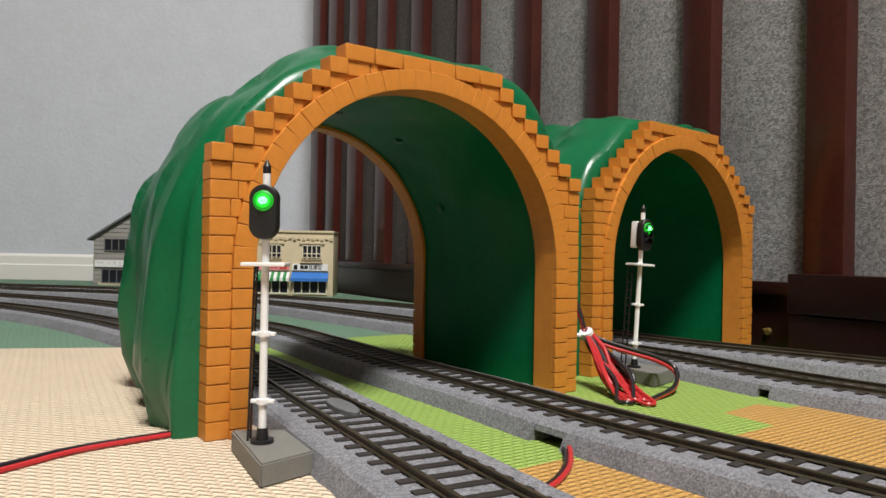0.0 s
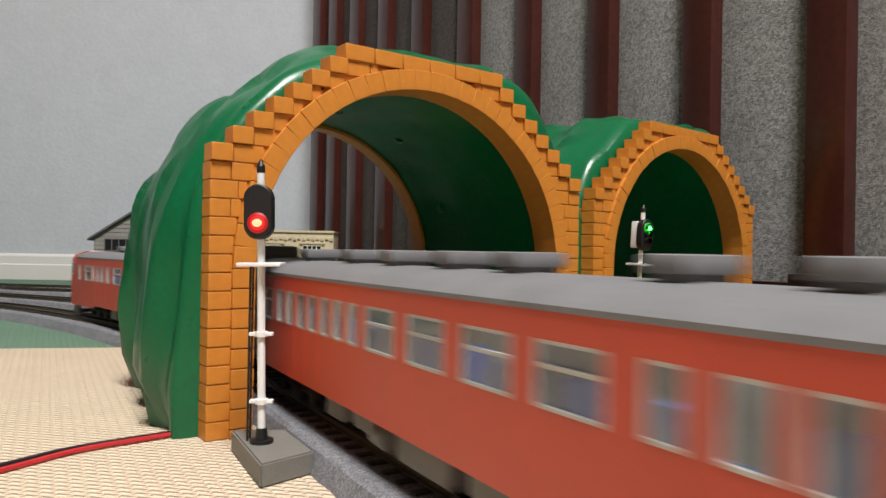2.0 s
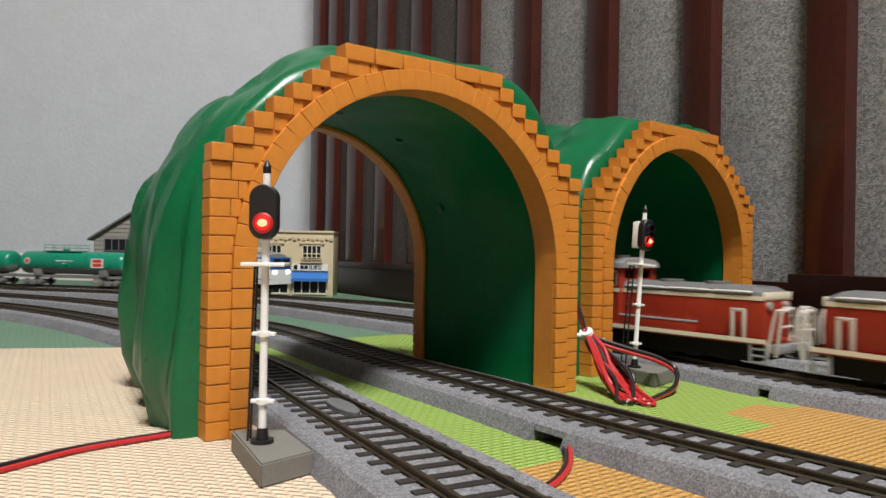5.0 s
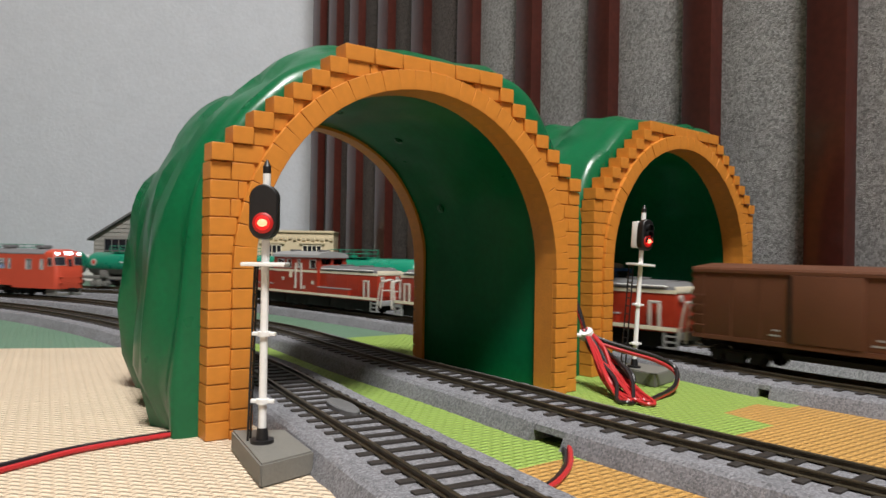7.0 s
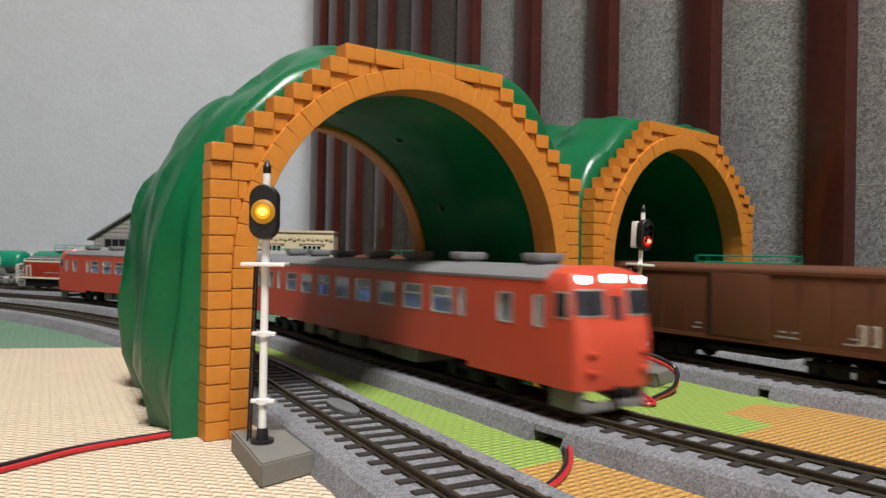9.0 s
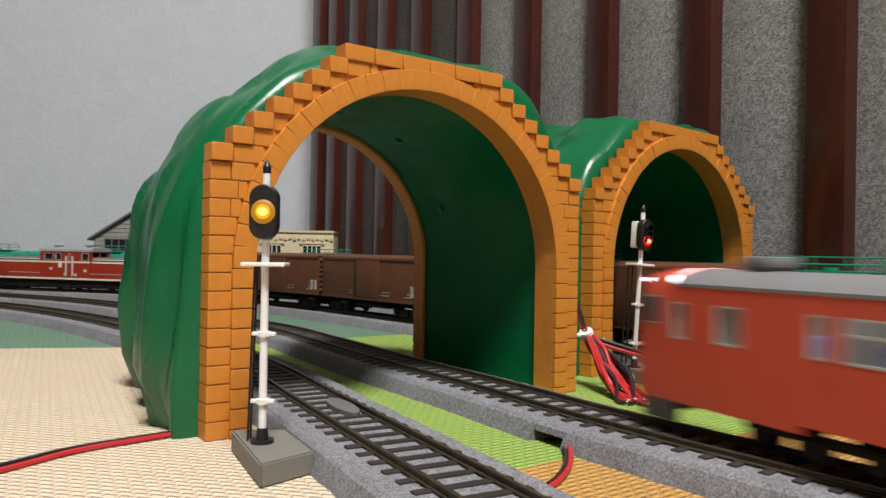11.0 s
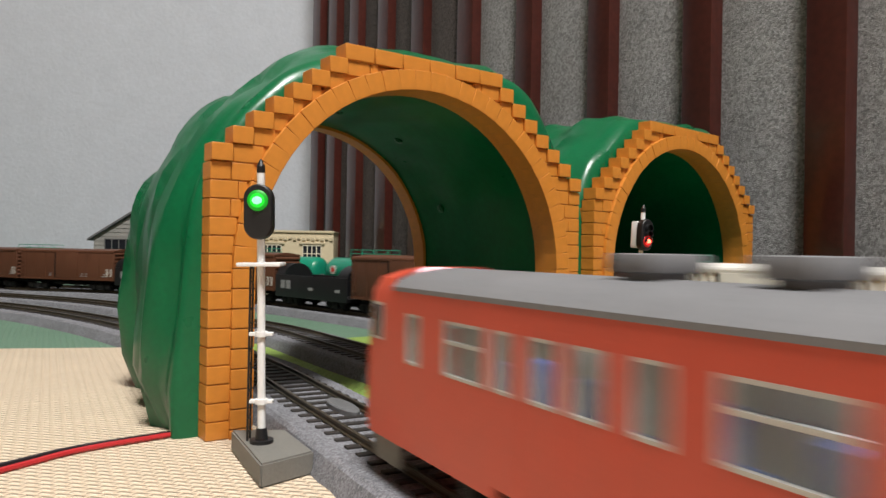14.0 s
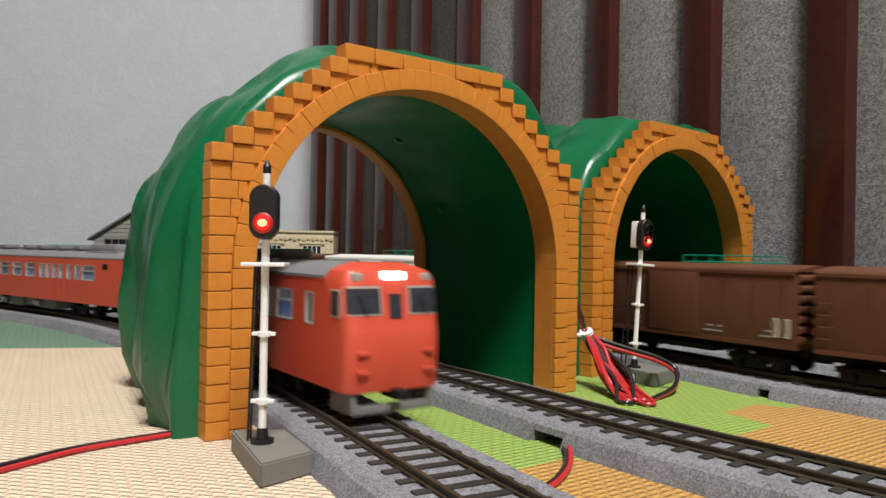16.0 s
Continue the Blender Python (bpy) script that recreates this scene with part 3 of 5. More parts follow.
# ---- colour-light signals ----
def signal(m, mirrored, tall=88.5):
    th = thing("railway_signal", "white model colour-light signal on a grey plastic base", "signal", m, "railway signals")
    bm = bmesh.new()
    outline = [(-13, 14), (5, -21.5), (16.5, -8), (3.3, 15.8)] if not mirrored else [(-9, 8), (5, -20), (20, -2), (6, 18)]
    f = bm.faces.new([bm.verts.new((x, y, 0)) for x, y in outline])
    ext = bmesh.ops.extrude_face_region(bm, geom=[f])["geom"]
    bmesh.ops.translate(bm, verts=[v for v in ext if isinstance(v, bmesh.types.BMVert)], vec=(0, 0, 6.5))
    bmesh.ops.bevel(bm, geom=list(bm.edges), offset=0.5, segments=2, affect="EDGES")
    part("base", bm, GREY_PLASTIC, th, "dark grey plastic base")
    mast = new("mast")
    mast.parent = th
    mast.empty_display_size = 0.01
    bm = bmesh.new()
    cyl(bm, (0, 0, 6.5), (0, 0, 7.5), 3.4, 18)
    cyl(bm, (0, 0, 7.5), (0, 0, 10.8), 1.9, 14, 1.5)
    part("socket", bm, BLACK, mast, "black mast socket")
    bm = bmesh.new()
    cyl(bm, (0, 0, 10), (0, 0, tall - 4), 1.15, 14)
    part("pole", bm, WHITE_PLASTIC, mast)
    bm = bmesh.new()
    cyl(bm, (0, 0, tall - 4), (0, 0, tall - 2), 1.2, 12)
    cyl(bm, (0, 0, tall - 2), (0, 0, tall), 1.2, 12, 0.3)
    part("finial", bm, BLACK, mast)
    for z in (18.5, 38.0):
        bm = bmesh.new()
        cyl(bm, (0, 0, z - 0.7), (0, 0, z + 0.7), 1.9, 14)
        box(bm, -3.4, 3.4, -1, 1, z - 0.5, z + 0.5, bevel=0.2)
        part("bracket", bm, WHITE_PLASTIC, mast)
    bm = bmesh.new()
    box(bm, -6.2, 6.4, -4.0, 4.0, 57.6, 58.7, bevel=0.3)
    part("platform", bm, WHITE_PLASTIC, mast, "white maintenance platform")
    bm = bmesh.new()
    for y in (1.5, 4.5):
        cyl(bm, (-4.6, y, 6.5), (-3.4, y, 58), 0.35, 6)
    for i in range(13):
        z = 9 + i * 4
        cyl(bm, (-4.6 + 1.2 * (z - 6.5) / 51.5, 1.5, z), (-4.6 + 1.2 * (z - 6.5) / 51.5, 4.5, z), 0.3, 6)
    part("ladder", bm, BLACK, mast, "thin black ladder")
    bm = bmesh.new()
    box(bm, -3.4, -1.0, 0.2, 4.5, 66.5, 80, bevel=0.8)
    part("back_box", bm, WHITE_PLASTIC, mast)
    # head: black hooded plate with holes
    bm = bmesh.new()
    out = [(4.1 * math.cos(a), 73.2 + (3.8 if math.sin(a) > 0 else -3.8) + 4.1 * math.sin(a)) for a in [math.tau * (i + 0.5) / 28 for i in range(28)]]
    loft(bm, [[(x, -0.2, z) for x, z in out], [(x, -3.4, z) for x, z in out], [(x * 0.9, -3.8, 73.2 + (z - 73.2) * 0.95) for x, z in out]])
    bm.faces.new([bm.verts.new((x, -0.2, z)) for x, z in out])
    bm.faces.new([bm.verts.new((x * 0.9, -3.8, 73.2 + (z - 73.2) * 0.95)) for x, z in out])
    head = part("signal_head", bm, BLACK, mast, "glossy black oval signal head")
    lamps = {}
    for key, z, mt in (("green", 76.4, LED_GREEN), ("amber", 73.2, LED_AMBER), ("red", 70.0, LED_RED)):
        if mirrored:
            bm = bmesh.new()
            bow = [(2.2 * math.cos(math.pi * (i - 1) / 9), z + 2.2 * math.sin(math.pi * (i - 1) / 9)) for i in range(12)]
            inn = [(x * 0.86, z + (y - z) * 0.86) for x, y in bow]
            loft(bm, [[(x, -3.5, y) for x, y in bow], [(x, -5.6, y) for x, y in bow], [(x, -5.6, y) for x, y in inn], [(x, -3.5, y) for x, y in inn]], closed=False)
            part("hood", bm, BLACK, mast)
        bm = bmesh.new()
        bmesh.ops.create_icosphere(bm, subdivisions=2, radius=1.15)
        for v in bm.verts:
            v.co.x *= 1.25
        # domed glow halo painted round the bulb by emission, bright near it and dim at the rim
        rim = [(math.cos(math.tau * i / 24), math.sin(math.tau * i / 24)) for i in range(24)]
        big = 3.5 if key == "amber" else 3.0
        halo = loft(bm, [[(x * q, y, z1 * q) for x, z1 in rim] for q, y in ((big, 0.7), (big * 0.93, 0.45), (2.1, 0.3), (1.0, 0.05))])
        for f in bm.faces:
            if any(v in halo[2] for v in f.verts):
                f.material_index = 2 if any(v in halo[1] for v in f.verts) else 1
            elif any(v in halo[0] for v in f.verts):
                f.material_index = 2
        ob = part("lamp_bulb", bm, mt, mast, key + " signal lamp bulb", smooth=80)
        ob.data.materials.append(HALO_INNER[key])
        ob.data.materials.append(HALO_OUTER[key])
        lamps[key] = (ob, z)
    return th, mast, lamps


SIGNAL_ONE = signal(at(-51.5, 210, 0, 0), False)
SIGNAL_TWO = signal(at(96.5, 363, 0, 0), True)


# ---- vehicles; x forward, z up from the rail head ----
def bogie(name, x, parent, base=30, mat=None, r=5.2):
    bm = bmesh.new()
    for sx in (-1, 1):
        for sy in (-1, 1):
            cyl(bm, (x + sx * base / 2, sy * 7.2, r), (x + sx * base / 2, sy * 9.4, r), r, 18)
            cyl(bm, (x + sx * base / 2, sy * 9.4, r), (x + sx * base / 2, sy * 10.2, r), r * 0.8, 18)
            box(bm, x + sx * base / 2 - 3, x + sx * base / 2 + 3, sy * 12 - 1.3, sy * 12 + 1.3, r - 2.5, r + 2.5, bevel=0.4)
        cyl(bm, (x + sx * base / 2, -9, r), (x + sx * base / 2, 9, r), 1.2, 8)
    for sy in (-1, 1):
        box(bm, x - base / 2 - 5, x + base / 2 + 5, sy * 11.6 - 1, sy * 11.6 + 1, r + 0.5, r + 3, bevel=0.3)
        box(bm, x - 5, x + 5, sy * 12 - 1.5, sy * 12 + 1.5, r - 3, r + 2, bevel=0.4)
    return part(name, bm, mat or UNDER_DARK, parent)


BODY_PROFILE = 17.5


DOOR_CAB = [(24.5, 31), (42, 57), (60.5, 66.5), (71.5, 79), (82.5, 90.5), (96, 103)] + [(111 + i * 24.2, 128 + i * 24.2) for i in range(4)]
DOOR_END = [(206, 213), (217, 224.5), (228, 235), (239, 246.5), (250, 257.5), (262, 269.5), (273, 281), (287, 304), (312, 329)]
DOOR_COOLER = [(208, 216), (219.5, 226), (230, 237), (240.5, 247.5), (253, 260), (265, 272.5), (276, 295)]


def railcar(cab_front, CAR_L, cooler=False, twin_doors=False):
    """A vermilion diesel railcar; its cab is at the +x or the -x end."""
    sg = 1 if cab_front else -1
    th = thing("diesel_railcar", "vermilion model diesel railcar with grey roof and lit windows", "railcar", group="railcars")
    h = CAR_L / 2
    k = CAR_L / 333.5
    zb, zw0, zw1, ze, w, tk = 11.0, 28.0, 39.2, 44.5, BODY_PROFILE, 1.2
    # windows, counted from the cab end
    span = [(17, 22.5), (34, 43), (64, 69)] + [(73 + i * 24.4, 89.5 + i * 24.4) for i in range(8)] + [(271, 276), (284, 293), (307, 316)]
    if twin_doors:
        span = DOOR_CAB + (DOOR_COOLER if cooler else DOOR_END)
    openings = sorted([tuple(sorted((sg * (h - a * k), sg * (h - b * k)))) for a, b in span])
    bm = bmesh.new()
    for sy in (-1, 1):
        y0, y1 = sorted((sy * w, sy * (w - tk)))
        e0, e1 = (-h, h - 15.9) if cab_front else (-h + 15.9, h)
        box(bm, e0, e1, y0, y1, zb, zw0)
        box(bm, e0, e1, y0, y1, zw1, ze)
        edges = [e0] + [v for o in openings for v in o] + [e1]
        for a, b in zip(edges[0::2], edges[1::2]):
            box(bm, a, b, y0, y1, zw0, zw1)
        # skirt below the cab
        a, b = sorted((sg * (h - 15.9), sg * (h - 62)))
        box(bm, a, b, y0, y1, zb - 2.2, zb)
    # end wall with the gangway
    a, b = sorted((-sg * h, -sg * (h - 1.5)))
    box(bm, a, b, -w, w, zb, ze)
    box(bm, *sorted((-sg * (h - 1), -sg * (h + 1.5))), -6, 6, zb + 1, 38)
    box(bm, -h + 3, h - 3, -w + 0.5, w - 0.5, zb, zb + 1.5)
    part("body", bm, VERMILION, th, "vermilion painted body side", smooth=25)
    # cab mask, rounded in plan and at the top
    bm = bmesh.new()
    x_in, x_out = h - 16, h + 1.0
    rows = []
    for z, pull, hw in ((zb - 2.2, 0.6, w), (zb + 4, 0.0, w), (zw0 - 1, 0.0, w), (zw0, 0.5, w), (zw1, 2.2, w), (ze - 1, 3.2, w), (ze + 2.2, 4.6, w - 1.5), (ze + 3.8, 7.5, w - 5), (ze + 4.9, 11, w - 9)):
        ring = [(x_in, -hw, z)]
        for i in range(19):
            a = -math.pi / 2 + math.pi * i / 18
            ca, sa = math.cos(a), math.sin(a)
            ring.append((x_out - pull - 5.5 + 5.5 * abs(ca) ** 0.55, hw * math.copysign(abs(sa) ** 0.42, sa), z))
        ring.append((x_in, hw, z))
        rows.append([(sg * x, y, z) for x, y, z in ring])
    got = loft(bm, rows, closed=False)
    bm.faces.new(got[-1])
    bm.faces.new(got[0])
    part("cab_mask", bm, VERMILION, th, "rounded vermilion cab front", smooth=32)
    # windscreens that follow the curve of the mask
    def mask_x(y, z):
        pull = float(np.interp(z, (zb + 4, zw0 - 1, zw0, zw1, ze - 1, ze + 2.2), (0.0, 0.0, 0.5, 2.2, 3.2, 4.6)))
        sa = min(1.0, abs(y) / w) ** (1 / 0.42)
        return x_out - pull - 5.5 + 5.5 * math.sqrt(max(0.0, 1 - sa * sa)) ** 0.55

    def on_mask(y0, y1, z0, z1, proud):
        bm = bmesh.new()
        ys = [y0 + (y1 - y0) * i / 8 for i in range(9)]
        rings = []
        for z in (z0, (z0 + z1) / 2, z1):
            rings.append([(sg * (mask_x(y, z) + proud), y, z) for y in ys] + [(sg * (mask_x(y, z) - 1.5), y, z) for y in ys[::-1]])
        rows = loft(bm, rings)
        bm.faces.new(rows[0][::-1])
        bm.faces.new(rows[-1])
        return bm

    for y0, y1, z0, z1 in ((-16.6, -5.6, 33.4, 41.2), (5.6, 16.6, 33.4, 41.2), (-2.3, 2.3, 31.8, 39.4)):
        win = part("windscreen", on_mask(y0, y1, z0, z1, 0.3), SCREEN_GLASS, th, "dark cab windscreen")
        if abs(y0) > 4:
            part("screen_frame", on_mask(y0 - 0.6, y1 + 0.6, z0 - 0.7, z1 + 0.7, 0.12), SILVER, win, "pale windscreen surround")
            bm = bmesh.new()
            tube(bm, [(sg * (mask_x(y0 + 5, z0) + 0.7), y0 + 5, z0 - 0.5), (sg * (mask_x(y0 + 7.5, z0 + 6) + 0.9), y0 + 7.5, z0 + 6)], 0.22, 5)
            part("wiper", bm, BLACK, win)
    for sy in (-1, 1):
        side = box_part("corner_window", (*sorted((sg * (h - 5.5), sg * (h - 11))), *sorted((sy * (w - 1), sy * (w + 0.3))), 32.4, 40.2), SCREEN_GLASS, th, "", 0.3)
        box_part("window_frame", (*sorted((sg * (h - 5), sg * (h - 11.5))), *sorted((sy * (w - 1), sy * (w + 0.15))), 31.8, 40.8), SILVER, side)
    for y0, y1, zz in ((-14.6, -10.9, ze + 0.2), (-4.2, 4.2, ze + 0.7), (10.9, 14.6, ze + 0.2)):
        bm = bmesh.new()
        box(bm, *sorted((sg * (h - 8), sg * (h - (2.4 if abs(y0) > 6 else 1.6)))), y0, y1, zz - 1.3, zz + 1.4, bevel=0.7)
        lit = LIT_ALL[0] or abs(y0) < 6
        part("headlight", bm, HEADLIGHT if lit else SILVER, th, "glowing white headlight" if lit else "unlit side headlight")
    bm = bmesh.new()
    for y, z in ((-12, 21), (12, 21), (-12, 15), (12, 15)):
        box(bm, *sorted((sg * (h - 1), sg * (h + 1.5))), y - 2, y + 2, z - 0.7, z + 0.7, bevel=0.3)
    part("hand_rails", bm, VERMILION, th)
    # roof
    roof = [(-w - 0.2, ze - 0.6), (-w - 0.2, ze + 0.4), (-15.5, ze + 2.2), (-12, ze + 3.5), (-6, ze + 4.5), (0, ze + 4.8), (6, ze + 4.5), (12, ze + 3.5), (15.5, ze + 2.2), (w + 0.2, ze + 0.4), (w + 0.2, ze - 0.6)]
    bm = bmesh.new()
    prism(bm, roof, *sorted((-sg * (h + 0.4), sg * (h - 17))))
    part("roof", bm, ROOF_GREY, th, "weathered grey roof", smooth=40)
    for d in (83, 111, 155, 182, 214, 244) if twin_doors else (38, 88, 131, 170, 215, 250):
        bm = bmesh.new()
        x = sg * (h - d)
        box(bm, x - 4.8, x + 4.8, -6.5, 6.5, ze + 5.7, ze + 8.9, bevel=0.9)
        box(bm, x - 3.6, x + 3.6, -5, 5, ze + 3.6, ze + 6.2, bevel=0.4)
        part("roof_ventilator", bm, ROOF_GREY, th)
    bm = bmesh.new()
    x = sg * (h - (291 if cooler else 287))
    if cooler:
        box(bm, x - 22, x + 22, -11, 11, ze + 3.0, ze + 5.0, bevel=0.8)
        box(bm, x - 19, x + 19, -10, 10, ze + 3.5, ze + 10.2, bevel=2.2)
        part("roof_cooler", bm, ROOF_GREY, th, "large grey roof cooling unit")
    else:
        box(bm, x - 4.8, x + 4.8, -6.5, 6.5, ze + 5.7, ze + 8.9, bevel=0.9)
        box(bm, x - 3.6, x + 3.6, -5, 5, ze + 3.6, ze + 6.2, bevel=0.4)
        part("roof_ventilator", bm, ROOF_GREY, th)
    # panes with pale frames
    for sy in (-1, 1):
        for a, b in openings:
            bm = bmesh.new()
            box(bm, a, b, *sorted((sy * (w - 0.9), sy * (w - 0.6))), zw0, zw1)
            pane = part("window", bm, CLEAR, th)
            pane.visible_shadow = False
            bm = bmesh.new()
            y0, y1 = sorted((sy * (w - 0.95), sy * (w + 0.12)))
            box(bm, a, b, y0, y1, zw0, zw0 + 0.6)
            box(bm, a, b, y0, y1, zw1 - 0.6, zw1)
            box(bm, a, a + 0.55, y0, y1, zw0, zw1)
            box(bm, b - 0.55, b, y0, y1, zw0, zw1)
            if b - a > 12:
                box(bm, a, b, y0, y1, zw0 + 6.6, zw0 + 7.3)
            part("window_frame", bm, SILVER, pane)
    if cooler:
        for sy in (-1, 1):
            bm = bmesh.new()
            xa, xb = sorted((sg * (h - 306), sg * (h - 313)))
            box(bm, xa, xb, *sorted((sy * (w - 0.5), sy * (w + 0.08))), 36.6, 40.6)
            for i in range(5):
                box(bm, xa, xb, *sorted((sy * w, sy * (w + 0.3))), 36.7 + i * 0.8, 37.1 + i * 0.8)
            part("louvre", bm, UNDER_DARK, th, "dark air intake louvre")
    if twin_doors:
        for sy in (-1, 1):
            for d0, d1 in ((69.5, 93.0), ((228.2, 250.0) if cooler else (237, 259.5))):
                for d in (d0, (d0 + d1) / 2, d1):
                    xa = sg * (h - d)
                    box_part("door_seam", (xa - 0.25, xa + 0.25, *sorted((sy * w, sy * (w + 0.18))), zb + 1.5, zw1 + 1.5), VERMILION, th, "edge of the sliding double door")
    # saloon: lining, seats, light strip
    bm = bmesh.new()
    box(bm, -h + 8, h - 20, -w + 1.6, w - 1.6, zw0 - 9, zw0 - 8)
    box(bm, -h + 8, h - 20, -0.3, 0.3, zw0 - 8, zw1 + 3)
    part("saloon_floor", bm, INSIDE, th)
    for i in range(11):
        x = sg * (h - 60) - sg * i * 21
        bm = bmesh.new()
        for sy in (-1, 1):
            box(bm, x - 2, x + 2, *sorted((sy * 4, sy * 15)), zw0 - 8, zw0 + 5, bevel=0.8)
            box(bm, x - 7, x + 7, *sorted((sy * 4, sy * 15)), zw0 - 8, zw0 - 3, bevel=0.8)
        part("seat", bm, SEAT_BLUE, th)
    for i in range(5):
        x = -h + 40 + i * 56
        bm = bmesh.new()
        box(bm, x, x + 9, -13, 13, ze - 3.2, ze - 2.4)
        part("saloon_light", bm, SALOON_LIGHT, th, "lit saloon lamp strip")
    for x in (-h + 62, h - 62):
        bogie("bogie", x, th, 34)
    for x, l, z in ((-60, 22, 3.5), (-28, 16, 4.5), (-4, 26, 3.0), (32, 18, 5.0), (58, 14, 4.0)):
        bm = bmesh.new()
        box(bm, x, x + l, -14, 14, z, zb + 0.5, bevel=0.8)
        part("equipment_box", bm, UNDER, th, "grey underfloor equipment box")
    for x in (-38, 24):
        for y in (-14, 14):
            bm = bmesh.new()
            cyl(bm, (x, y, 7), (x + 8, y, 7), 3, 12)
            part("air_tank", bm, UNDER, th)
    bm = bmesh.new()
    box(bm, *sorted((sg * (h - 3), sg * (h - 1))), -14, 14, 1.5, 4.5, bevel=0.5)
    for sy in (-1, 1):
        box(bm, *sorted((sg * (h - 16), sg * (h - 1))), *sorted((sy * 13, sy * 15)), 1.5, zb - 2, bevel=0.5)
    part("snow_plough", bm, UNDER, th, "grey front guard")
    for e in (-1, 1):
        bm = bmesh.new()
        box(bm, e * h - 6, e * h + 6, -2, 2, 6.5, 9.5, bevel=0.5)
        part("coupler", bm, UNDER_DARK, th)
    return th


LIT_ALL = [False]


def diesel_loco():
    """A centre-cab diesel locomotive with two long hoods."""
    th = thing("diesel_locomotive", "red model centre-cab diesel locomotive with white railings", "locomotive", group="locomotives")
    h, cab_h, hood_e = 128.0, 37.0, 119.5
    box_part("footplate", (-h + 6, h - 6, -16.5, 16.5, 11.8, 14.2), LOCO_RED, th, "", 0.3)
    bm = bmesh.new()
    for sy in (-1, 1):
        box(bm, -h + 5, h - 5, *sorted((sy * 16.3, sy * 16.9)), 12.6, 14.6)
    part("footplate_stripe", bm, LOCO_CREAM, th, "cream footplate edge")
    for e in (-1, 1):
        a, b = sorted((e * cab_h, e * hood_e))
        bm = bmesh.new()
        box(bm, a, b, -13, 13, 14.4, 33, bevel=0.7)
        hood = part("hood", bm, LOCO_RED, th, "red engine hood")
        for sy in (-1, 1):
            for i in range(5):
                x = a + 9 + i * (b - a - 18) / 4
                box_part("door_seam", (x - 0.2, x + 0.2, *sorted((sy * 12.9, sy * 13.15)), 15, 32.5), LOCO_RED, hood)
        bm = bmesh.new()
        box(bm, a - 0.2, b + 0.2, -13.3, 13.3, 32.6, 34.6)
        part("hood_band", bm, LOCO_CREAM, hood, "cream band")
        bm = bmesh.new()
        prism(bm, [(-13.2, 34.6), (-12.6, 37.2), (-10, 39), (0, 39.6), (10, 39), (12.6, 37.2), (13.2, 34.6)], *sorted((e * cab_h, e * (hood_e - 6))))
        part("hood_roof", bm, LOCO_ROOF, hood, "grey hood roof")
        # sloping nose of the roof, with a white rim
        bm = bmesh.new()
        loft(bm, [[(e * (hood_e - 6.2), y, z) for y, z in ((-13.2, 34.6), (-12.6, 37.2), (-10, 39), (10, 39), (12.6, 37.2), (13.2, 34.6))],
                  [(e * (hood_e + 0.1), y, z) for y, z in ((-12.6, 34.6), (-12, 35.6), (-9.4, 36.6), (9.4, 36.6), (12, 35.6), (12.6, 34.6))]], closed=True)
        part("hood_nose", bm, LOCO_ROOF, hood)
        bm = bmesh.new()
        box(bm, *sorted((e * (hood_e - 0.3), e * (hood_e + 0.5))), -13, 13, 33.2, 36.6, bevel=0.2)
        part("nose_rim", bm, LOCO_CREAM, hood, "white hood end trim")
        for sy in (-1, 1):
            for x0, x1 in ((cab_h + 3, cab_h + 27), (cab_h + 30, cab_h + 54), (cab_h + 57, hood_e - 6)):
                bm = bmesh.new()
                tube(bm, [(e * x0, sy * 12.4, 36.0), (e * (x0 + 1), sy * 13.6, 36.6), (e * (x1 - 1), sy * 13.6, 36.6), (e * x1, sy * 12.4, 36.0)], 0.45, 6)
                part("roof_handrail", bm, WHITE_PLASTIC, hood, "white roof edge handrail")
            # lower side tank with a pale ledge on top
            ya, yb = sorted((sy * 12.8, sy * 16.2))
            box_part("side_tank", (*sorted((e * cab_h, e * 84)), ya, yb, 14.4, 19.6), LOCO_RED, th, "", 0.5)
            box_part("side_ledge", (*sorted((e * cab_h, e * 84.5)), ya, yb + 0.2 if sy > 0 else yb, 19.6, 20.3), LOCO_GREY, th, "pale grey ledge")
            bm = bmesh.new()
            for x in (105.5, 111.5):
                box(bm, *sorted((e * (x - 0.9), e * (x + 0.9))), *sorted((sy * 15.4, sy * 16.6)), 14.4, 28.2, bevel=0.5)
            box(bm, *sorted((e * 104.5, e * 112.5)), *sorted((sy * 15.4, sy * 16.6)), 27, 28.6, bevel=0.5)
            part("corner_handrail", bm, DATA_PALE, th, "white corner handrail")
            # slanting end railing
            bm = bmesh.new()
            for q in (0.0, 4.2):
                tube(bm, [(e * (h - 5 + q), sy * 15.6, 7), (e * (h - 4 + q), sy * 15.6, 13), (e * (h - 1.5 + q * 0.7), sy * 15.0, 27), (e * (h + q * 0.6), sy * 13.0, 28.6), (e * (h + q * 0.6), sy * 5.0, 28.6), (e * (h + q * 0.6), sy * 4.4, 14)], 0.7, 7)
            tube(bm, [(e * (h + 1), sy * 15, 21), (e * (h + 1), sy * 4.6, 21)], 0.6, 6)
            part("end_railing", bm, DATA_PALE, th, "white end railing")
            # hanging foot ladder
            bm = bmesh.new()
            for x in (h - 13, h - 5):
                box(bm, *sorted((e * (x - 0.5), e * (x + 0.5))), *sorted((sy * 15.2, sy * 16.6)), 3, 12.6)
            for z in (3, 6.2, 9.4):
                box(bm, *sorted((e * (h - 13), e * (h - 5))), *sorted((sy * 14.6, sy * 16.6)), z, z + 0.9)
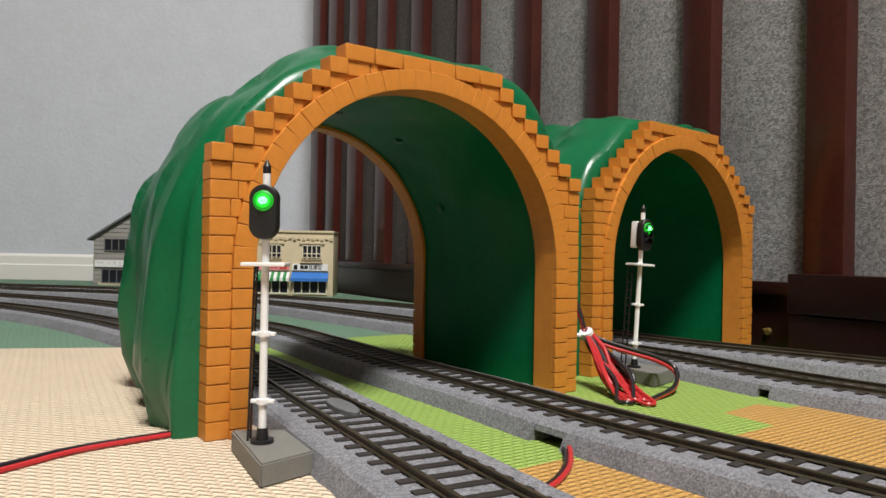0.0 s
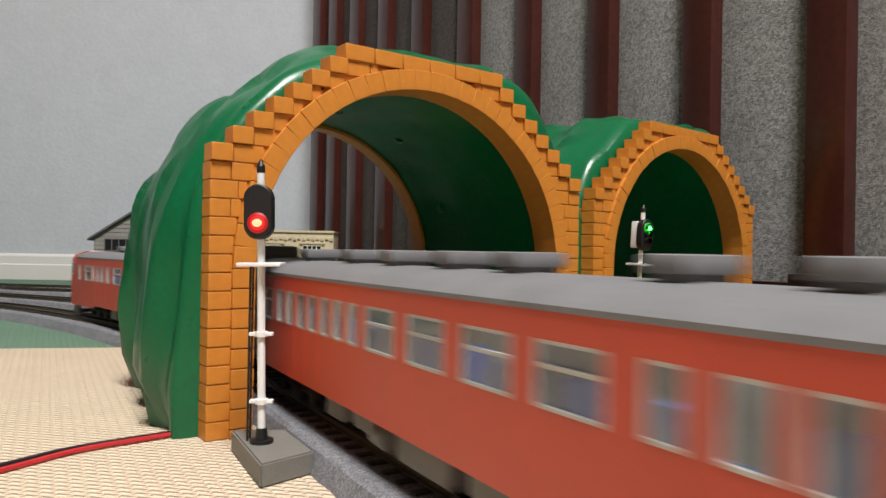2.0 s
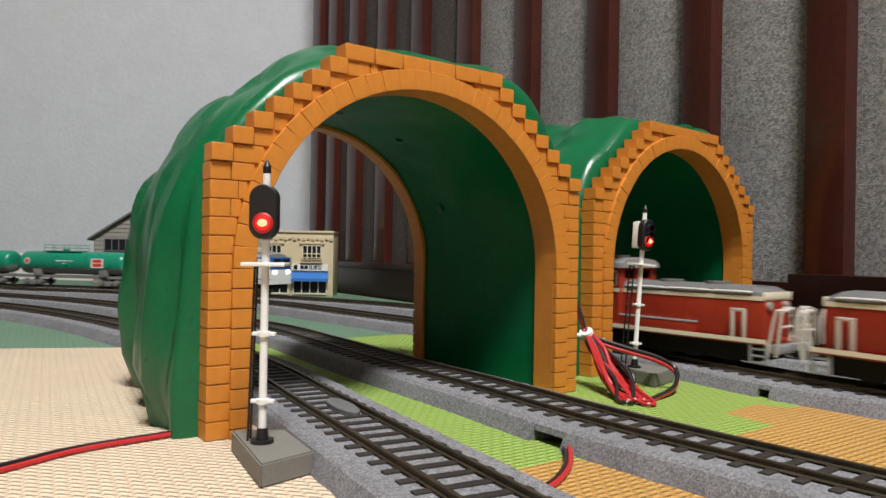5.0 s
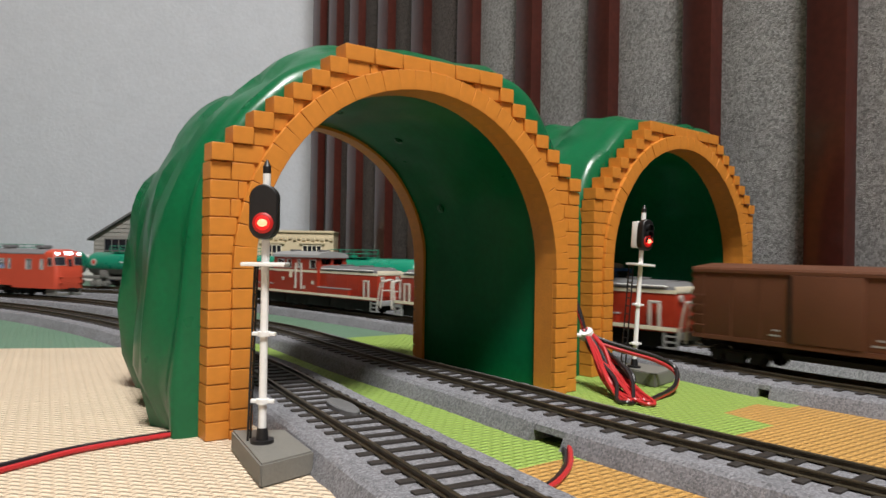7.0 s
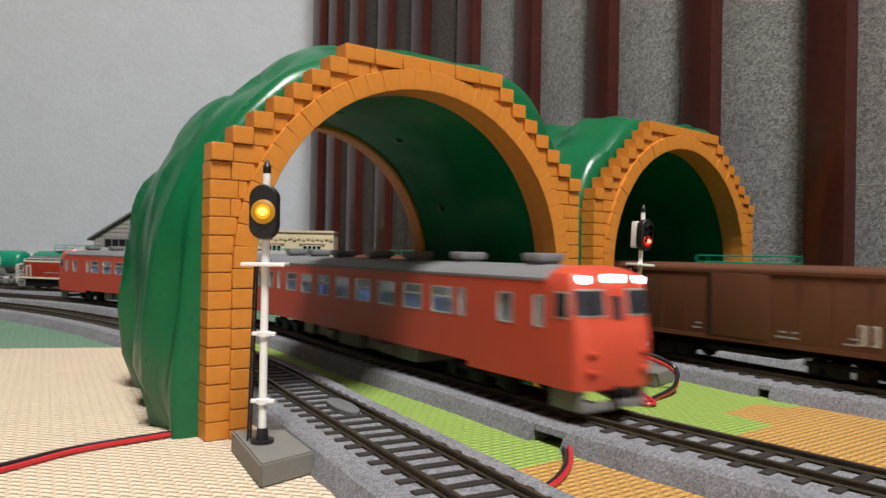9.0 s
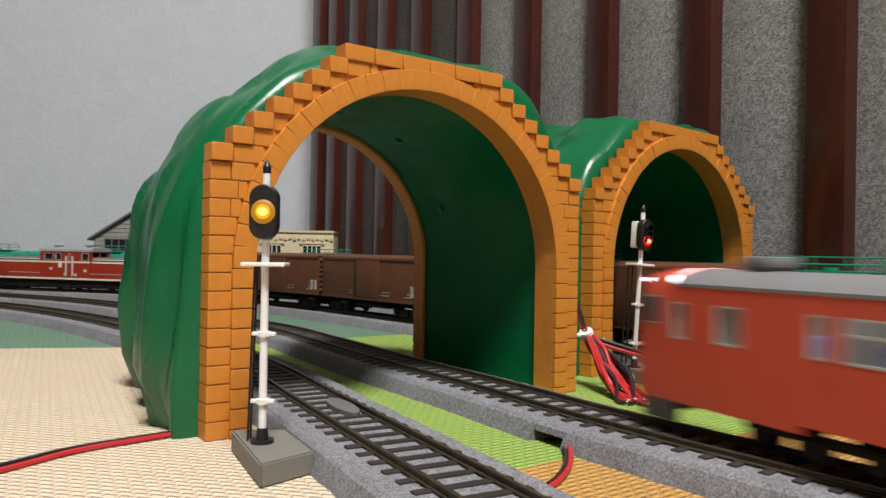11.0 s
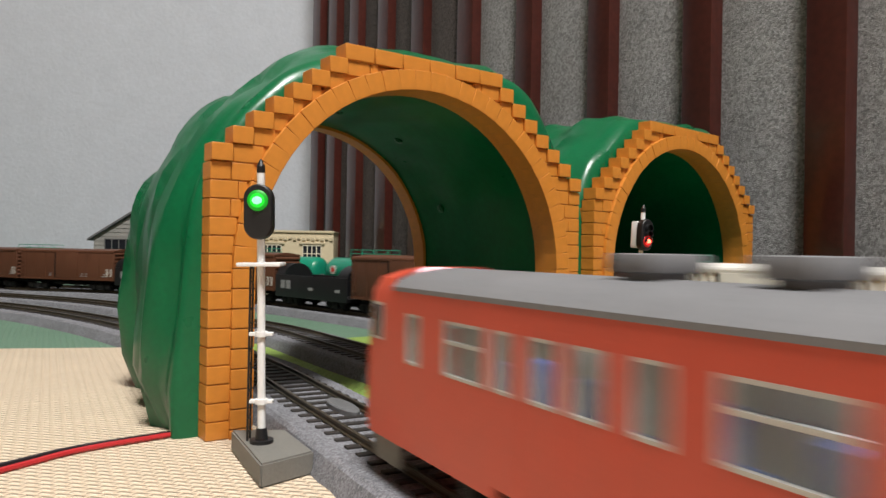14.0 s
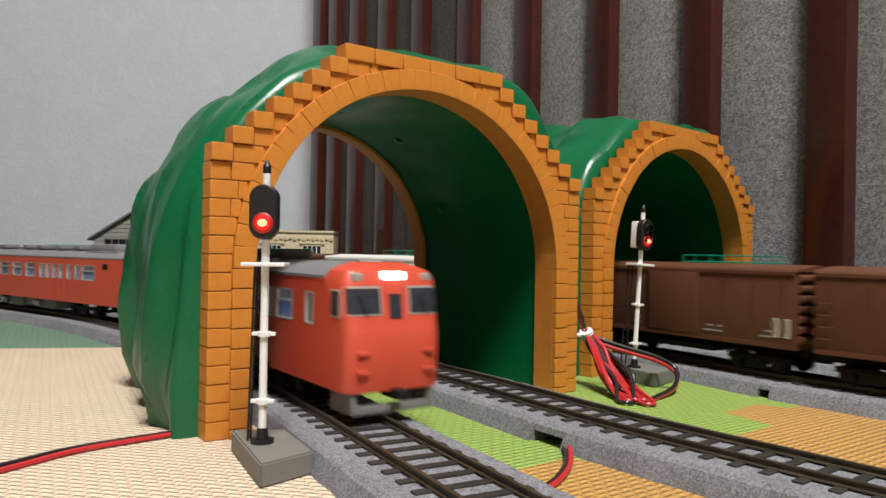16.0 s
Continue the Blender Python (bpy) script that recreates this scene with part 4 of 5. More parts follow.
            part("foot_ladder", bm, LOCO_GREY, th, "grey hanging foot ladder")
        bm = bmesh.new()
        box(bm, *sorted((e * (h - 4), e * (h + 1))), -15.5, 15.5, 8.5, 12.5, bevel=0.4)
        part("buffer_beam", bm, LOCO_GREY, th, "grey buffer beam")
        box_part("coupler", (*sorted((e * h, e * (h + 8))), -2, 2, 6.5, 9.5), UNDER_DARK, th, "", 0.4)
        for sy in (-1, 1):
            bm = bmesh.new()
            cyl(bm, (e * (hood_e - 1), sy * 8, 30), (e * (hood_e + 1.2), sy * 8, 30), 2.0, 14)
            part("headlamp", bm, SILVER, th)
        for x in (60, 88):
            bm = bmesh.new()
            cyl(bm, (e * x, 0, 39), (e * x, 0, 40.6), 6.5, 18)
            part("roof_fan", bm, LOCO_ROOF, hood)
    # cab with real window openings
    holes = [(-35, -24.5), (-9.4, -5.2), (5, 14), (17, 30.5)]
    bm = bmesh.new()
    for sy in (-1, 1):
        ys = sorted((sy * 14.8, sy * 16.3))
        box(bm, -cab_h, cab_h, *ys, 14.4, 36)
        box(bm, -cab_h, cab_h, *ys, 44.4, 46.4)
        edges = [-cab_h] + [x for q in holes for x in q] + [cab_h]
        for a, b in zip(edges[0::2], edges[1::2]):
            box(bm, a, b, *ys, 36, 44.4)
    for x in (-cab_h, cab_h - 1.5):
        box(bm, x, x + 1.5, -14.8, 14.8, 14.4, 40)
        box(bm, x, x + 1.5, -14.8, 14.8, 45, 46.4)
        for y in (-14.8, -1.5, 11.8):
            box(bm, x, x + 1.5, y, y + 3, 40, 45)
    cab = part("cab", bm, LOCO_RED, th, "red centre cab")
    for sy in (-1, 1):
        for a, b in holes:
            pane = box_part("cab_window", (a, b, *sorted((sy * 15.0, sy * 15.3)), 36, 44.4), DARK_GLASS, cab)
            bm = bmesh.new()
            ys = sorted((sy * 15.0, sy * 16.55))
            box(bm, a, b, *ys, 36, 36.6)
            box(bm, a, b, *ys, 43.8, 44.4)
            box(bm, a, a + 0.6, *ys, 36, 44.4)
            box(bm, b - 0.6, b, *ys, 36, 44.4)
            part("window_frame", bm, SILVER, pane)
        bm = bmesh.new()
        for x in (-2.5, -12.0):
            box(bm, x - 0.9, x + 0.9, *sorted((sy * 16.3, sy * 17.4)), 17, 41)
        part("door_rail", bm, DATA_PALE, cab, "pale door handrails")
        bm = bmesh.new()
        box(bm, -cab_h, cab_h, *sorted((sy * 16.2, sy * 16.55)), 32.6, 34.6)
        box(bm, 4, 9, *sorted((sy * 16.2, sy * 16.6)), 27, 34.4)
        part("cab_band", bm, LOCO_CREAM, cab, "cream cab band")
        bm = bmesh.new()
        for x, z in ((20, 24), (-1, 17), (-16, 17), (-30, 22)):
            box(bm, x - 2, x + 2, *sorted((sy * 16.2, sy * 16.5)), z, z + 3.2)
        part("marking", bm, DATA_PALE, cab, "pale marking plates")
    bm = bmesh.new()
    prism(bm, [(-17.0, 46.2), (-16.4, 48.6), (-13, 50.6), (0, 52), (13, 50.6), (16.4, 48.6), (17.0, 46.2)], -cab_h - 2, cab_h + 2)
    part("cab_roof", bm, LOCO_GREY, th, "grey cab roof")
    for x in (-24, 24):
        bm = bmesh.new()
        cyl(bm, (x, 0, 51.4), (x, 0, 53.4), 5.5, 16)
        part("roof_fan", bm, LOCO_ROOF, th)
    for x in (-82, 82):
        bogie("bogie", x, th, 38, r=5.4)
    bogie("centre_bogie", 0, th, 28, r=5)
    for x in (-54, 20):
        box_part("fuel_tank", (x, x + 34, -14, 14, 3, 11.5), UNDER_DARK, th, "", 1.0)
    box_part("frame", (-116, 116, -13.2, 13.2, 3.2, 11.9), UNDER_DARK, th, "black main frame")
    return th


def boxcar(mat=None, label="brown model boxcar with ribbed ends", half=68.0, ribbed=False):
    mat = mat or BOX_BROWN
    th = thing("freight_boxcar", label, "boxcar", group="freight cars")
    bm = bmesh.new()
    box(bm, -half, half, -16.5, 16.5, 12.5, 47, bevel=0.5)
    prism(bm, [(-17, 47), (-16.5, 48), (0, 50), (16.5, 48), (17, 47)], -half - 0.6, half + 0.6)
    part("body", bm, mat, th, "plain sheet body with shallow pitched roof" )
    for e in (-1, 1):
        bm = bmesh.new()
        for i in range(7):
            cyl(bm, (e * half, -15.6, 17 + i * 4.5), (e * half, 15.6, 17 + i * 4.5), 1.9, 10)
        part("end_ribs", bm, mat, th)
    for sy in (-1, 1):
        ya, yb = sorted((sy * 16.4, sy * 17.4))
        box_part("side_door", (-16, 16, ya, yb, 14.8, 45.3), mat, th, "sliding side door", 0.3)
        # raised dark strip imitates the shade in the gap beside the door
        box_part("door_gap_strip", (15.2, 16.6, ya - 0.2, yb + 0.2, 15, 45), UNDER_DARK, th, "dark strip standing in for the shaded door gap")
        box_part("side_sill", (-half, half, *sorted((sy * 16.4, sy * 17.0)), 12.5, 14.6), mat, th)
        box_part("top_plate", (-half, half, *sorted((sy * 16.4, sy * 17.1)), 45.5, 47), mat, th)
        for i in range(25 if ribbed else 9):
            x = -half + 6 + i * (2 * half - 12) / (24 if ribbed else 8)
            if abs(x) > 18:
                box_part("seam", (x - 0.5, x + 0.5, *sorted((sy * 16.4, sy * (17.1 if ribbed else 16.75))), 14.6, 45.5), mat, th)
        for x in (half - 4,):
            for z in (19, 24, 29, 34):
                bm = bmesh.new()
                tube(bm, [(x - 2.6, sy * 16.5, z), (x - 2.6, sy * 17.6, z), (x + 2.6, sy * 17.6, z), (x + 2.6, sy * 16.5, z)], 0.28, 5)
                part("grab_iron", bm, mat, th)
        for x in (-half + 4.2, -half + 9.6):
            panel = box_part("data_panel", (x - 1.5, x + 1.5, *sorted((sy * 16.5, sy * 16.9)), 17.5, 26), DATA_PALE, th, "small pale data panel")
            box_part("panel_field", (x - 0.2, x + 0.9, *sorted((sy * 16.55, sy * 16.96)), 18.2, 25.3), mat, panel)
        for x, wd in ((-half + 14, 3.5), (-half + 40, 2.5), (24, 2.5), (-22, 3.0)):
            box_part("lettering_bar", (x - wd, x + wd, *sorted((sy * 16.5, sy * 16.64)), 17, 17.8), LOCO_GREY, th)
            box_part("lettering_bar", (x - wd, x + wd * 0.3, *sorted((sy * 16.5, sy * 16.64)), 19.4, 20.2), LOCO_GREY, th)
    bm = bmesh.new()
    box(bm, -half, half, -3, 3, 8, 12.5)
    box(bm, -22, 22, -12, 12, 6.5, 9)
    for e in (-1, 1):
        box(bm, *sorted((e * half, e * (half + 5))), -2, 2, 6.5, 9.5)
    part("underframe", bm, UNDER_DARK, th)
    for x in (-half + 22, half - 22):
        bogie("bogie", x, th, 21, r=4.8)
    return th


def gondola():
    th = thing("tank_cradle_wagon", "low black model wagon with rounded raised ends", "wagon", group="freight cars")
    half = 60.0
    bm = bmesh.new()
    for sy in (-1, 1):
        box(bm, -half, half, *sorted((sy * 15, sy * 16.5)), 8, 29, bevel=0.3)
    box(bm, -half, half, -15, 15, 8, 11)
    part("body", bm, BLACK, th, "black low side")
    for e in (-1, 1):
        bm = bmesh.new()
        prism(bm, [(16 * math.cos(math.pi * i / 14), 27 + 13 * math.sin(math.pi * i / 14)) for i in range(15)], *sorted((e * (half - 15), e * half)))
        part("end_hood", bm, BLACK, th, "rounded black end hood")
    for sy in (-1, 1):
        for x in (-46, -3, 36, 46):
            box_part("data_panel", (x - 3.6, x + 3.6, *sorted((sy * 16.4, sy * 16.7)), 16, 24 if x > 30 else 18.5), LOCO_GREY, th, "small grey data panel")
    for x in (-38, 38):
        bogie("bogie", x, th, 21, r=4.8)
    return th


def tank_car():
    th = thing("tank_car", "green model tank car with roof walkway and red label", "tank car", group="freight cars")
    half = 84.0
    bm = bmesh.new()
    rings = []
    for x, r in ((-80, 4), (-79.5, 10), (-77.5, 13.6), (-74, 15), (74, 15), (77.5, 13.6), (79.5, 10), (80, 4)):
        rings.append([(x, r * math.cos(math.tau * i / 28), 30.5 + r * math.sin(math.tau * i / 28)) for i in range(28)])
    rows = loft(bm, rings)
    bm.faces.new(rows[0])
    bm.faces.new(rows[-1])
    for f in bm.faces:
        if f.calc_center_median().z < 25.5:
            f.material_index = 1
    barrel = part("tank", bm, TANK_GREEN, th, "glossy tank barrel, green above and grey below", smooth=40)
    barrel.data.materials.append(UNDER)
    bm = bmesh.new()
    box(bm, -12, 44, -8, 8, 45.6, 46.4)
    for x in (-12, 6, 26, 44):
        for y in (-8, 8):
            cyl(bm, (x, y, 45), (x, y, 54), 0.4, 6)
    for y in (-8, 8):
        for z in (50, 54):
            cyl(bm, (-12, y, z), (44, y, z), 0.4, 6)
    cyl(bm, (16, 0, 44), (16, 0, 48.5), 4.5, 16)
    part("walkway", bm, TANK_GREEN, th, "green roof walkway with rails")
    for sy in (-1, 1):
        bm = bmesh.new()
        box(bm, -52, -34, *sorted((sy * 14.4, sy * 15.4)), 25, 37)
        sign = part("label_panel", bm, WHITE_PLASTIC, th, "white square label with red bars")
        bm = bmesh.new()
        for z in (26.3, 31.6):
            box(bm, -50, -36, *sorted((sy * 15.3, sy * 15.6)), z, z + 4.3)
        part("label_bars", bm, SIGN_RED, sign)
        bm = bmesh.new()
        box(bm, -6, 20, *sorted((sy * 14.9, sy * 15.25)), 32.6, 33.8)
        box(bm, 4, 9, *sorted((sy * 14.9, sy * 15.25)), 29.6, 30.6)
        part("lettering_bar", bm, WHITE_PLASTIC, th)
        bm = bmesh.new()
        cyl(bm, (64, sy * 13.5, 32.5), (64, sy * 15.3, 32.5), 4.6, 20)
        disc = part("round_mark", bm, DATA_PALE, th, "round pale mark with a dark centre")
        bm = bmesh.new()
        cyl(bm, (64, sy * 14.8, 32.5), (64, sy * 15.5, 32.5), 2.6, 16)
        part("mark_centre", bm, SIGN_RED, disc)
    bm = bmesh.new()
    box(bm, -half, half, -10, 10, 10.5, 14, bevel=0.3)
    for x in (-50, 50):
        box(bm, x - 6, x + 6, -13, 13, 13, 22, bevel=0.5)
    part("underframe", bm, UNDER, th, "grey tank frame")
    for x in (-58, 58):
        bogie("bogie", x, th, 22, mat=UNDER, r=4.8)
    return th


def electric_loco():
    th = thing("electric_locomotive", "blue and white model electric locomotive with raised pantographs", "locomotive", group="locomotives")
    h = 118.0
    bm = bmesh.new()
    box(bm, -h, h, -17, 17, 30, 44, bevel=1.2)
    part("body", bm, EF_BLUE, th, "blue upper body")
    bm = bmesh.new()
    box(bm, -h + 0.3, h - 0.3, -17.2, 17.2, 13, 30)
    part("lower_body", bm, WHITE_PLASTIC, th, "white lower body")
    for sy in (-1, 1):
        for i in range(7):
            x = -72 + i * 24
            box_part("side_louvre", (x - 9.5, x + 9.5, *sorted((sy * 16.8, sy * 17.3)), 37.6, 40.4), DARK_GLASS, th, "dark louvred side window", 0.3)
        for x in (-106, 106):
            door = box_part("cab_door", (x - 9, x + 9, *sorted((sy * 16.8, sy * 17.3)), 14, 42), WHITE_PLASTIC, th, "white cab side", 0.4)
            box_part("cab_window", (x - 5, x + 5, *sorted((sy * 17.0, sy * 17.5)), 33, 39.5), DARK_GLASS, door)
        box_part("side_band", (-117, 117, *sorted((sy * 17.0, sy * 17.32)), 18.2, 19.4), EF_BLUE, th)
    for e in (-1, 1):
        bm = bmesh.new()
        for y0, y1 in ((-14, -1), (1, 14)):
            box(bm, *sorted((e * (h - 1), e * (h + 0.3))), y0, y1, 33, 42)
        part("windscreen", bm, DARK_GLASS, th)
        bm = bmesh.new()
        for y in (-11, 11):
            cyl(bm, (e * (h - 1), y, 27), (e * (h + 0.8), y, 27), 2, 14)
        part("headlamp", bm, HEADLIGHT, th)
    bm = bmesh.new()
    prism(bm, [(-16, 44), (-13, 47), (0, 48.5), (13, 47), (16, 44)], -h + 6, h - 6)
    part("roof", bm, LOCO_GREY, th, "grey roof")
    box_part("roof_bar", (-66, 66, -4, 4, 51.5, 53), WHITE_PLASTIC, th, "pale roof busbar", 0.4)
    for x in (-60, -20, 20, 60):
        bm = bmesh.new()
        cyl(bm, (x, 0, 47.5), (x, 0, 52), 1.6, 10)
        part("insulator", bm, WHITE_PLASTIC, th)
    for x in (-84, 84):
        bm = bmesh.new()
        for y in (-10, 10):
            cyl(bm, (x - 12, y, 49.5), (x + 14, y * 0.8, 59), 0.6, 6)
            cyl(bm, (x + 14, y * 0.8, 59), (x - 8, y * 0.7, 68), 0.6, 6)
            cyl(bm, (x + 12, y, 49.5), (x - 14, y * 0.8, 59), 0.6, 6)
            cyl(bm, (x - 14, y * 0.8, 59), (x + 8, y * 0.7, 68), 0.6, 6)
        for dx in (-7, 7):
            cyl(bm, (x + dx, -15, 68), (x + dx, 15, 68), 0.8, 8)
        box(bm, x - 14, x + 14, -11, 11, 48, 49.8)
        part("pantograph", bm, SILVER, th, "raised silver pantograph")
    bm = bmesh.new()
    box(bm, -h + 2, h - 2, -13, 13, 8, 13)
    part("underframe", bm, UNDER_DARK, th)
    for x in (-76, 0, 76):
        bogie("bogie", x, th, 32, mat=UNDER, r=5.6)
    return th


# ---- buildings ----
def clapboard_house(m):
    th = thing("clapboard_house", "grey clapboard model house with gabled roof and shop sign", "house", m)
    w, d, eave, ridge = 150.0, 90.0, 78.0, 122.0
    bm = bmesh.new()
    prism(bm, [(0, -1), (w, -1), (w, eave), (w / 2, ridge), (0, eave)], 0, d)
    body = part("wall", bm, CLAPBOARD, th)
    body.matrix_basis = Matrix.Rotation(math.pi / 2, 4, "Z") @ Matrix.Diagonal((1, -1, 1, 1))
    for i in range(17):
        z = 3 + i * 7
        half = w / 2 if z + 6 < eave else max(3, w / 2 * (ridge - z - 6) / (ridge - eave))
        bm = bmesh.new()
        vs = box(bm, w / 2 - half + 0.3, w / 2 + half - 0.3, -1.2, 0.2, z, z + 6.6)
        for v in vs:
            if v.co.z > z + 1 and v.co.y < -0.5:
                v.co.y = -0.2
        part("board", bm, CLAPBOARD, th)
    for sx in (0, 1):
        bm = bmesh.new()
        a, b = (-8, eave - 5), (w / 2, ridge + 2)
        pts = [(a[0], a[1]), (b[0], b[1]), (b[0], b[1] + 3.5), (a[0], a[1] + 3.5)]
        if sx:
            pts = [(w - x, z) for x, z in pts]
        va = [bm.verts.new((x, -7, z)) for x, z in pts]
        vb = [bm.verts.new((x, d + 7, z)) for x, z in pts]
        bm.faces.new(va)
        bm.faces.new(vb)
        for i in range(4):
            bm.faces.new((va[i], va[(i + 1) % 4], vb[(i + 1) % 4], vb[i]))
        part("roof", bm, CLAP_ROOF, th, "dark slate roof slope")
    for x0, x1, z0, z1 in ((20, 56, 57, 76), (72, 108, 57, 76), (16, 130, 4, 26)):
        bm = bmesh.new()
        box(bm, x0, x1, -2.0, -0.5, z0, z1)
        win = part("window", bm, DARK_GLASS, th)
        bm = bmesh.new()
        n = 3 if z0 > 30 else 9
        for i in range(n + 1):
            x = x0 + (x1 - x0) * i / n
            box(bm, x - 0.7, x + 0.7, -3, -2, z0, z1)
        for z in (z0, z1):
            box(bm, x0 - 1, x1 + 1, -3, -2, z - 0.8, z + 0.8)
        part("window_frame", bm, CLAP_ROOF, win)
    bm = bmesh.new()
    box(bm, 4, w - 4, -4, -1, 30, 41)
    board = part("sign_board", bm, WHITE_PLASTIC, th, "white shop sign with grey marks")
    bm = bmesh.new()
    rnd = random.Random(3)
    for i in range(26):
        x, z = rnd.uniform(7, w - 12), rnd.uniform(32, 38)
        box(bm, x, x + rnd.uniform(1, 4), -4.3, -3.9, z, z + 1.0)
    part("lettering_bars", bm, LOCO_GREY, board)
    bm = bmesh.new()
    box(bm, 10, w - 10, -2.6, -1.0, -1, 4)
    part("sill", bm, SHOP_CREAM, th, "tan plinth under the shop front")


def shop(m):
    th = thing("shop_building", "cream two-storey model shop with green and blue awnings", "shop", m)
    w, d, h = 112.0, 70.0, 90.0
    bm = bmesh.new()
    box(bm, 0, w, 0, d, -1, h - 3, bevel=0.4)
    part("wall", bm, SHOP_CREAM, th)
    bm = bmesh.new()
    box(bm, -1, w + 1, -2, d + 1, h - 3, h, bevel=0.4)
    for i in range(18):
        x = 3 + i * (w - 6) / 17.0
        box(bm, x - 2.2, x + 2.2, -2, 0, h - 12 - (i % 2) * 1.5, h - 9, bevel=0.3)
    part("cornice", bm, SHOP_CREAM, th, "cream cornice with dentils")
    for x0 in (16, 70):
        bm = bmesh.new()
        box(bm, x0, x0 + 26, -0.9, 0.4, 50, 70)
        win = part("window", bm, DARK_GLASS, th)
        bm = bmesh.new()
        for i in range(5):
            box(bm, x0 + i * 6.2, x0 + i * 6.2 + 1.2, -2, -0.9, 50, 70)
        for z in (50, 58, 69):
            box(bm, x0, x0 + 26, -2, -0.9, z, z + 1.2)
        part("window_grille", bm, LOCO_CREAM, win, "pale window bars")
        bm = bmesh.new()
        box(bm, x0 - 4, x0 + 30, -2.5, 0.4, 71.5, 74, bevel=0.3)
        part("lintel", bm, SHOP_CREAM, th)
        bm = bmesh.new()
        box(bm, x0 - 2, x0 + 28, -5, -1, 46, 47)
        for i in range(9):
            box(bm, x0 - 2 + i * 3.6, x0 - 1.2 + i * 3.6, -5, -4.2, 47, 53)
        box(bm, x0 - 2, x0 + 28, -5, -4.2, 53, 53.8)
        part("balcony", bm, SHOP_CREAM, th, "small balcony rail")
    for x0, am, sm in ((4, AWN_GREEN, SIGN_PINK), (56, AWN_BLUE, WHITE_PLASTIC)):
        for i in range(1 if am is AWN_BLUE else 12):
            bm = bmesh.new()
            wd = 50 if am is AWN_BLUE else 50 / 12
            a = x0 + i * wd
            va = [bm.verts.new(p) for p in ((a, -0.5, 33), (a + wd, -0.5, 33), (a + wd, -11, 25), (a, -11, 25))]
            vb = [bm.verts.new((p.co.x, p.co.y, p.co.z - (1.2 if j < 2 else 4))) for j, p in enumerate(va)]
            bm.faces.new(va)
            bm.faces.new(vb)
            for j in range(4):
                bm.faces.new((va[j], va[(j + 1) % 4], vb[(j + 1) % 4], vb[j]))
            part("awning", bm, am if i % 2 == 0 else WHITE_PLASTIC, th, "blue canvas awning" if am is AWN_BLUE else "green and white striped awning")
        bm = bmesh.new()
        box(bm, x0 + 1, x0 + 49, -2.5, 0.4, 35.5, 44.5)
        sign = part("sign", bm, sm, th, "pink shop sign" if sm is SIGN_PINK else "white shop sign")
        bm = bmesh.new()
        if sm is SIGN_PINK:
            for i in range(5):
                box(bm, x0 + 5 + i * 6, x0 + 9 + i * 6, -3, -2.4, 38, 42)
            box(bm, x0 + 36, x0 + 46, -3, -2.4, 37, 43, bevel=0.25)
        else:
            for i in range(2):
                box(bm, x0 + 12 + i * 5.5, x0 + 16.5 + i * 5.5, -3, -2.4, 37.8, 42.2)
            box(bm, x0 + 3, x0 + 8, -3, -2.4, 37, 43)
        part("lettering_bars", bm, SIGN_RED if sm is SIGN_PINK else BLACK, sign)
        if sm is WHITE_PLASTIC:
            cu = bpy.data.curves.new("lettering", "FONT")
            cu.body, cu.size, cu.extrude = "\u8c46\u8150\u5e97", 6.0 * MM, 0.2 * MM
            tx = new("lettering", cu)
            tx.parent = sign
            tx.matrix_basis = pose((x0 + 23) * MM, -2.7 * MM, 37.6 * MM, 90, 0, 0)
            cu.materials.append(BLACK)
        bm = bmesh.new()
        box(bm, x0 + 2, x0 + 48, -0.9, 0.4, 3, 24)
        front = part("shop_window", bm, DARK_GLASS, th)
        bm = bmesh.new()
        for i in range(5):
            box(bm, x0 + 2 + i * 11.2, x0 + 3.4 + i * 11.2, -2, -0.8, 3, 24)
        box(bm, x0 + 2, x0 + 48, -2, -0.8, 3, 5)
        part("shop_window_frame", bm, LOCO_CREAM, front)
    return th


clapboard_house(at(-577, 1195, -1, -4))
shop(at(-262, 985, -1, 3))


# ---- wires ----
def wire(name, strands, label):
    th = thing(name, label, "cable")
    for mat, pts in strands:
        bm = bmesh.new()
        tube(bm, pts, 0.85)
        part("strand", bm, mat, th, "red insulated strand" if mat is WIRE_RED else "black insulated strand")
    return th


wire("signal_cable", [(WIRE_BLACK, [(-200, 60, 1), (-150, 150, 1), (-122, 200, 1.2), (-111, 220, 1), (-95, 235, 1), (-86, 243, 1)]),
                      (WIRE_RED, [(-197, 59, 1), (-147, 149, 1), (-120, 197, 0.9), (-109.5, 217, 1), (-94, 233, 1), (-85, 241, 1)])],
     "twin red and black cable lying on the cream mat")
wire("feeder_cable", [(WIRE_RED, [(50, 250, 1.5), (44, 243, 2.4), (41.5, 234, 2.6), (40.5, 224, 1.4), (38, 211, 0.9), (33, 198, 0.9), (29, 191, 0.9)]),
                      (WIRE_BLACK, [(48.5, 250, 1.0), (42.5, 243, 1.2), (39.9, 234, 1.0), (39, 224, 0.8), (36.6, 211, 0.8), (31.6, 198, 0.8), (27.5, 191.5, 0.8)])],
     "red and black feeder cable running under the track")


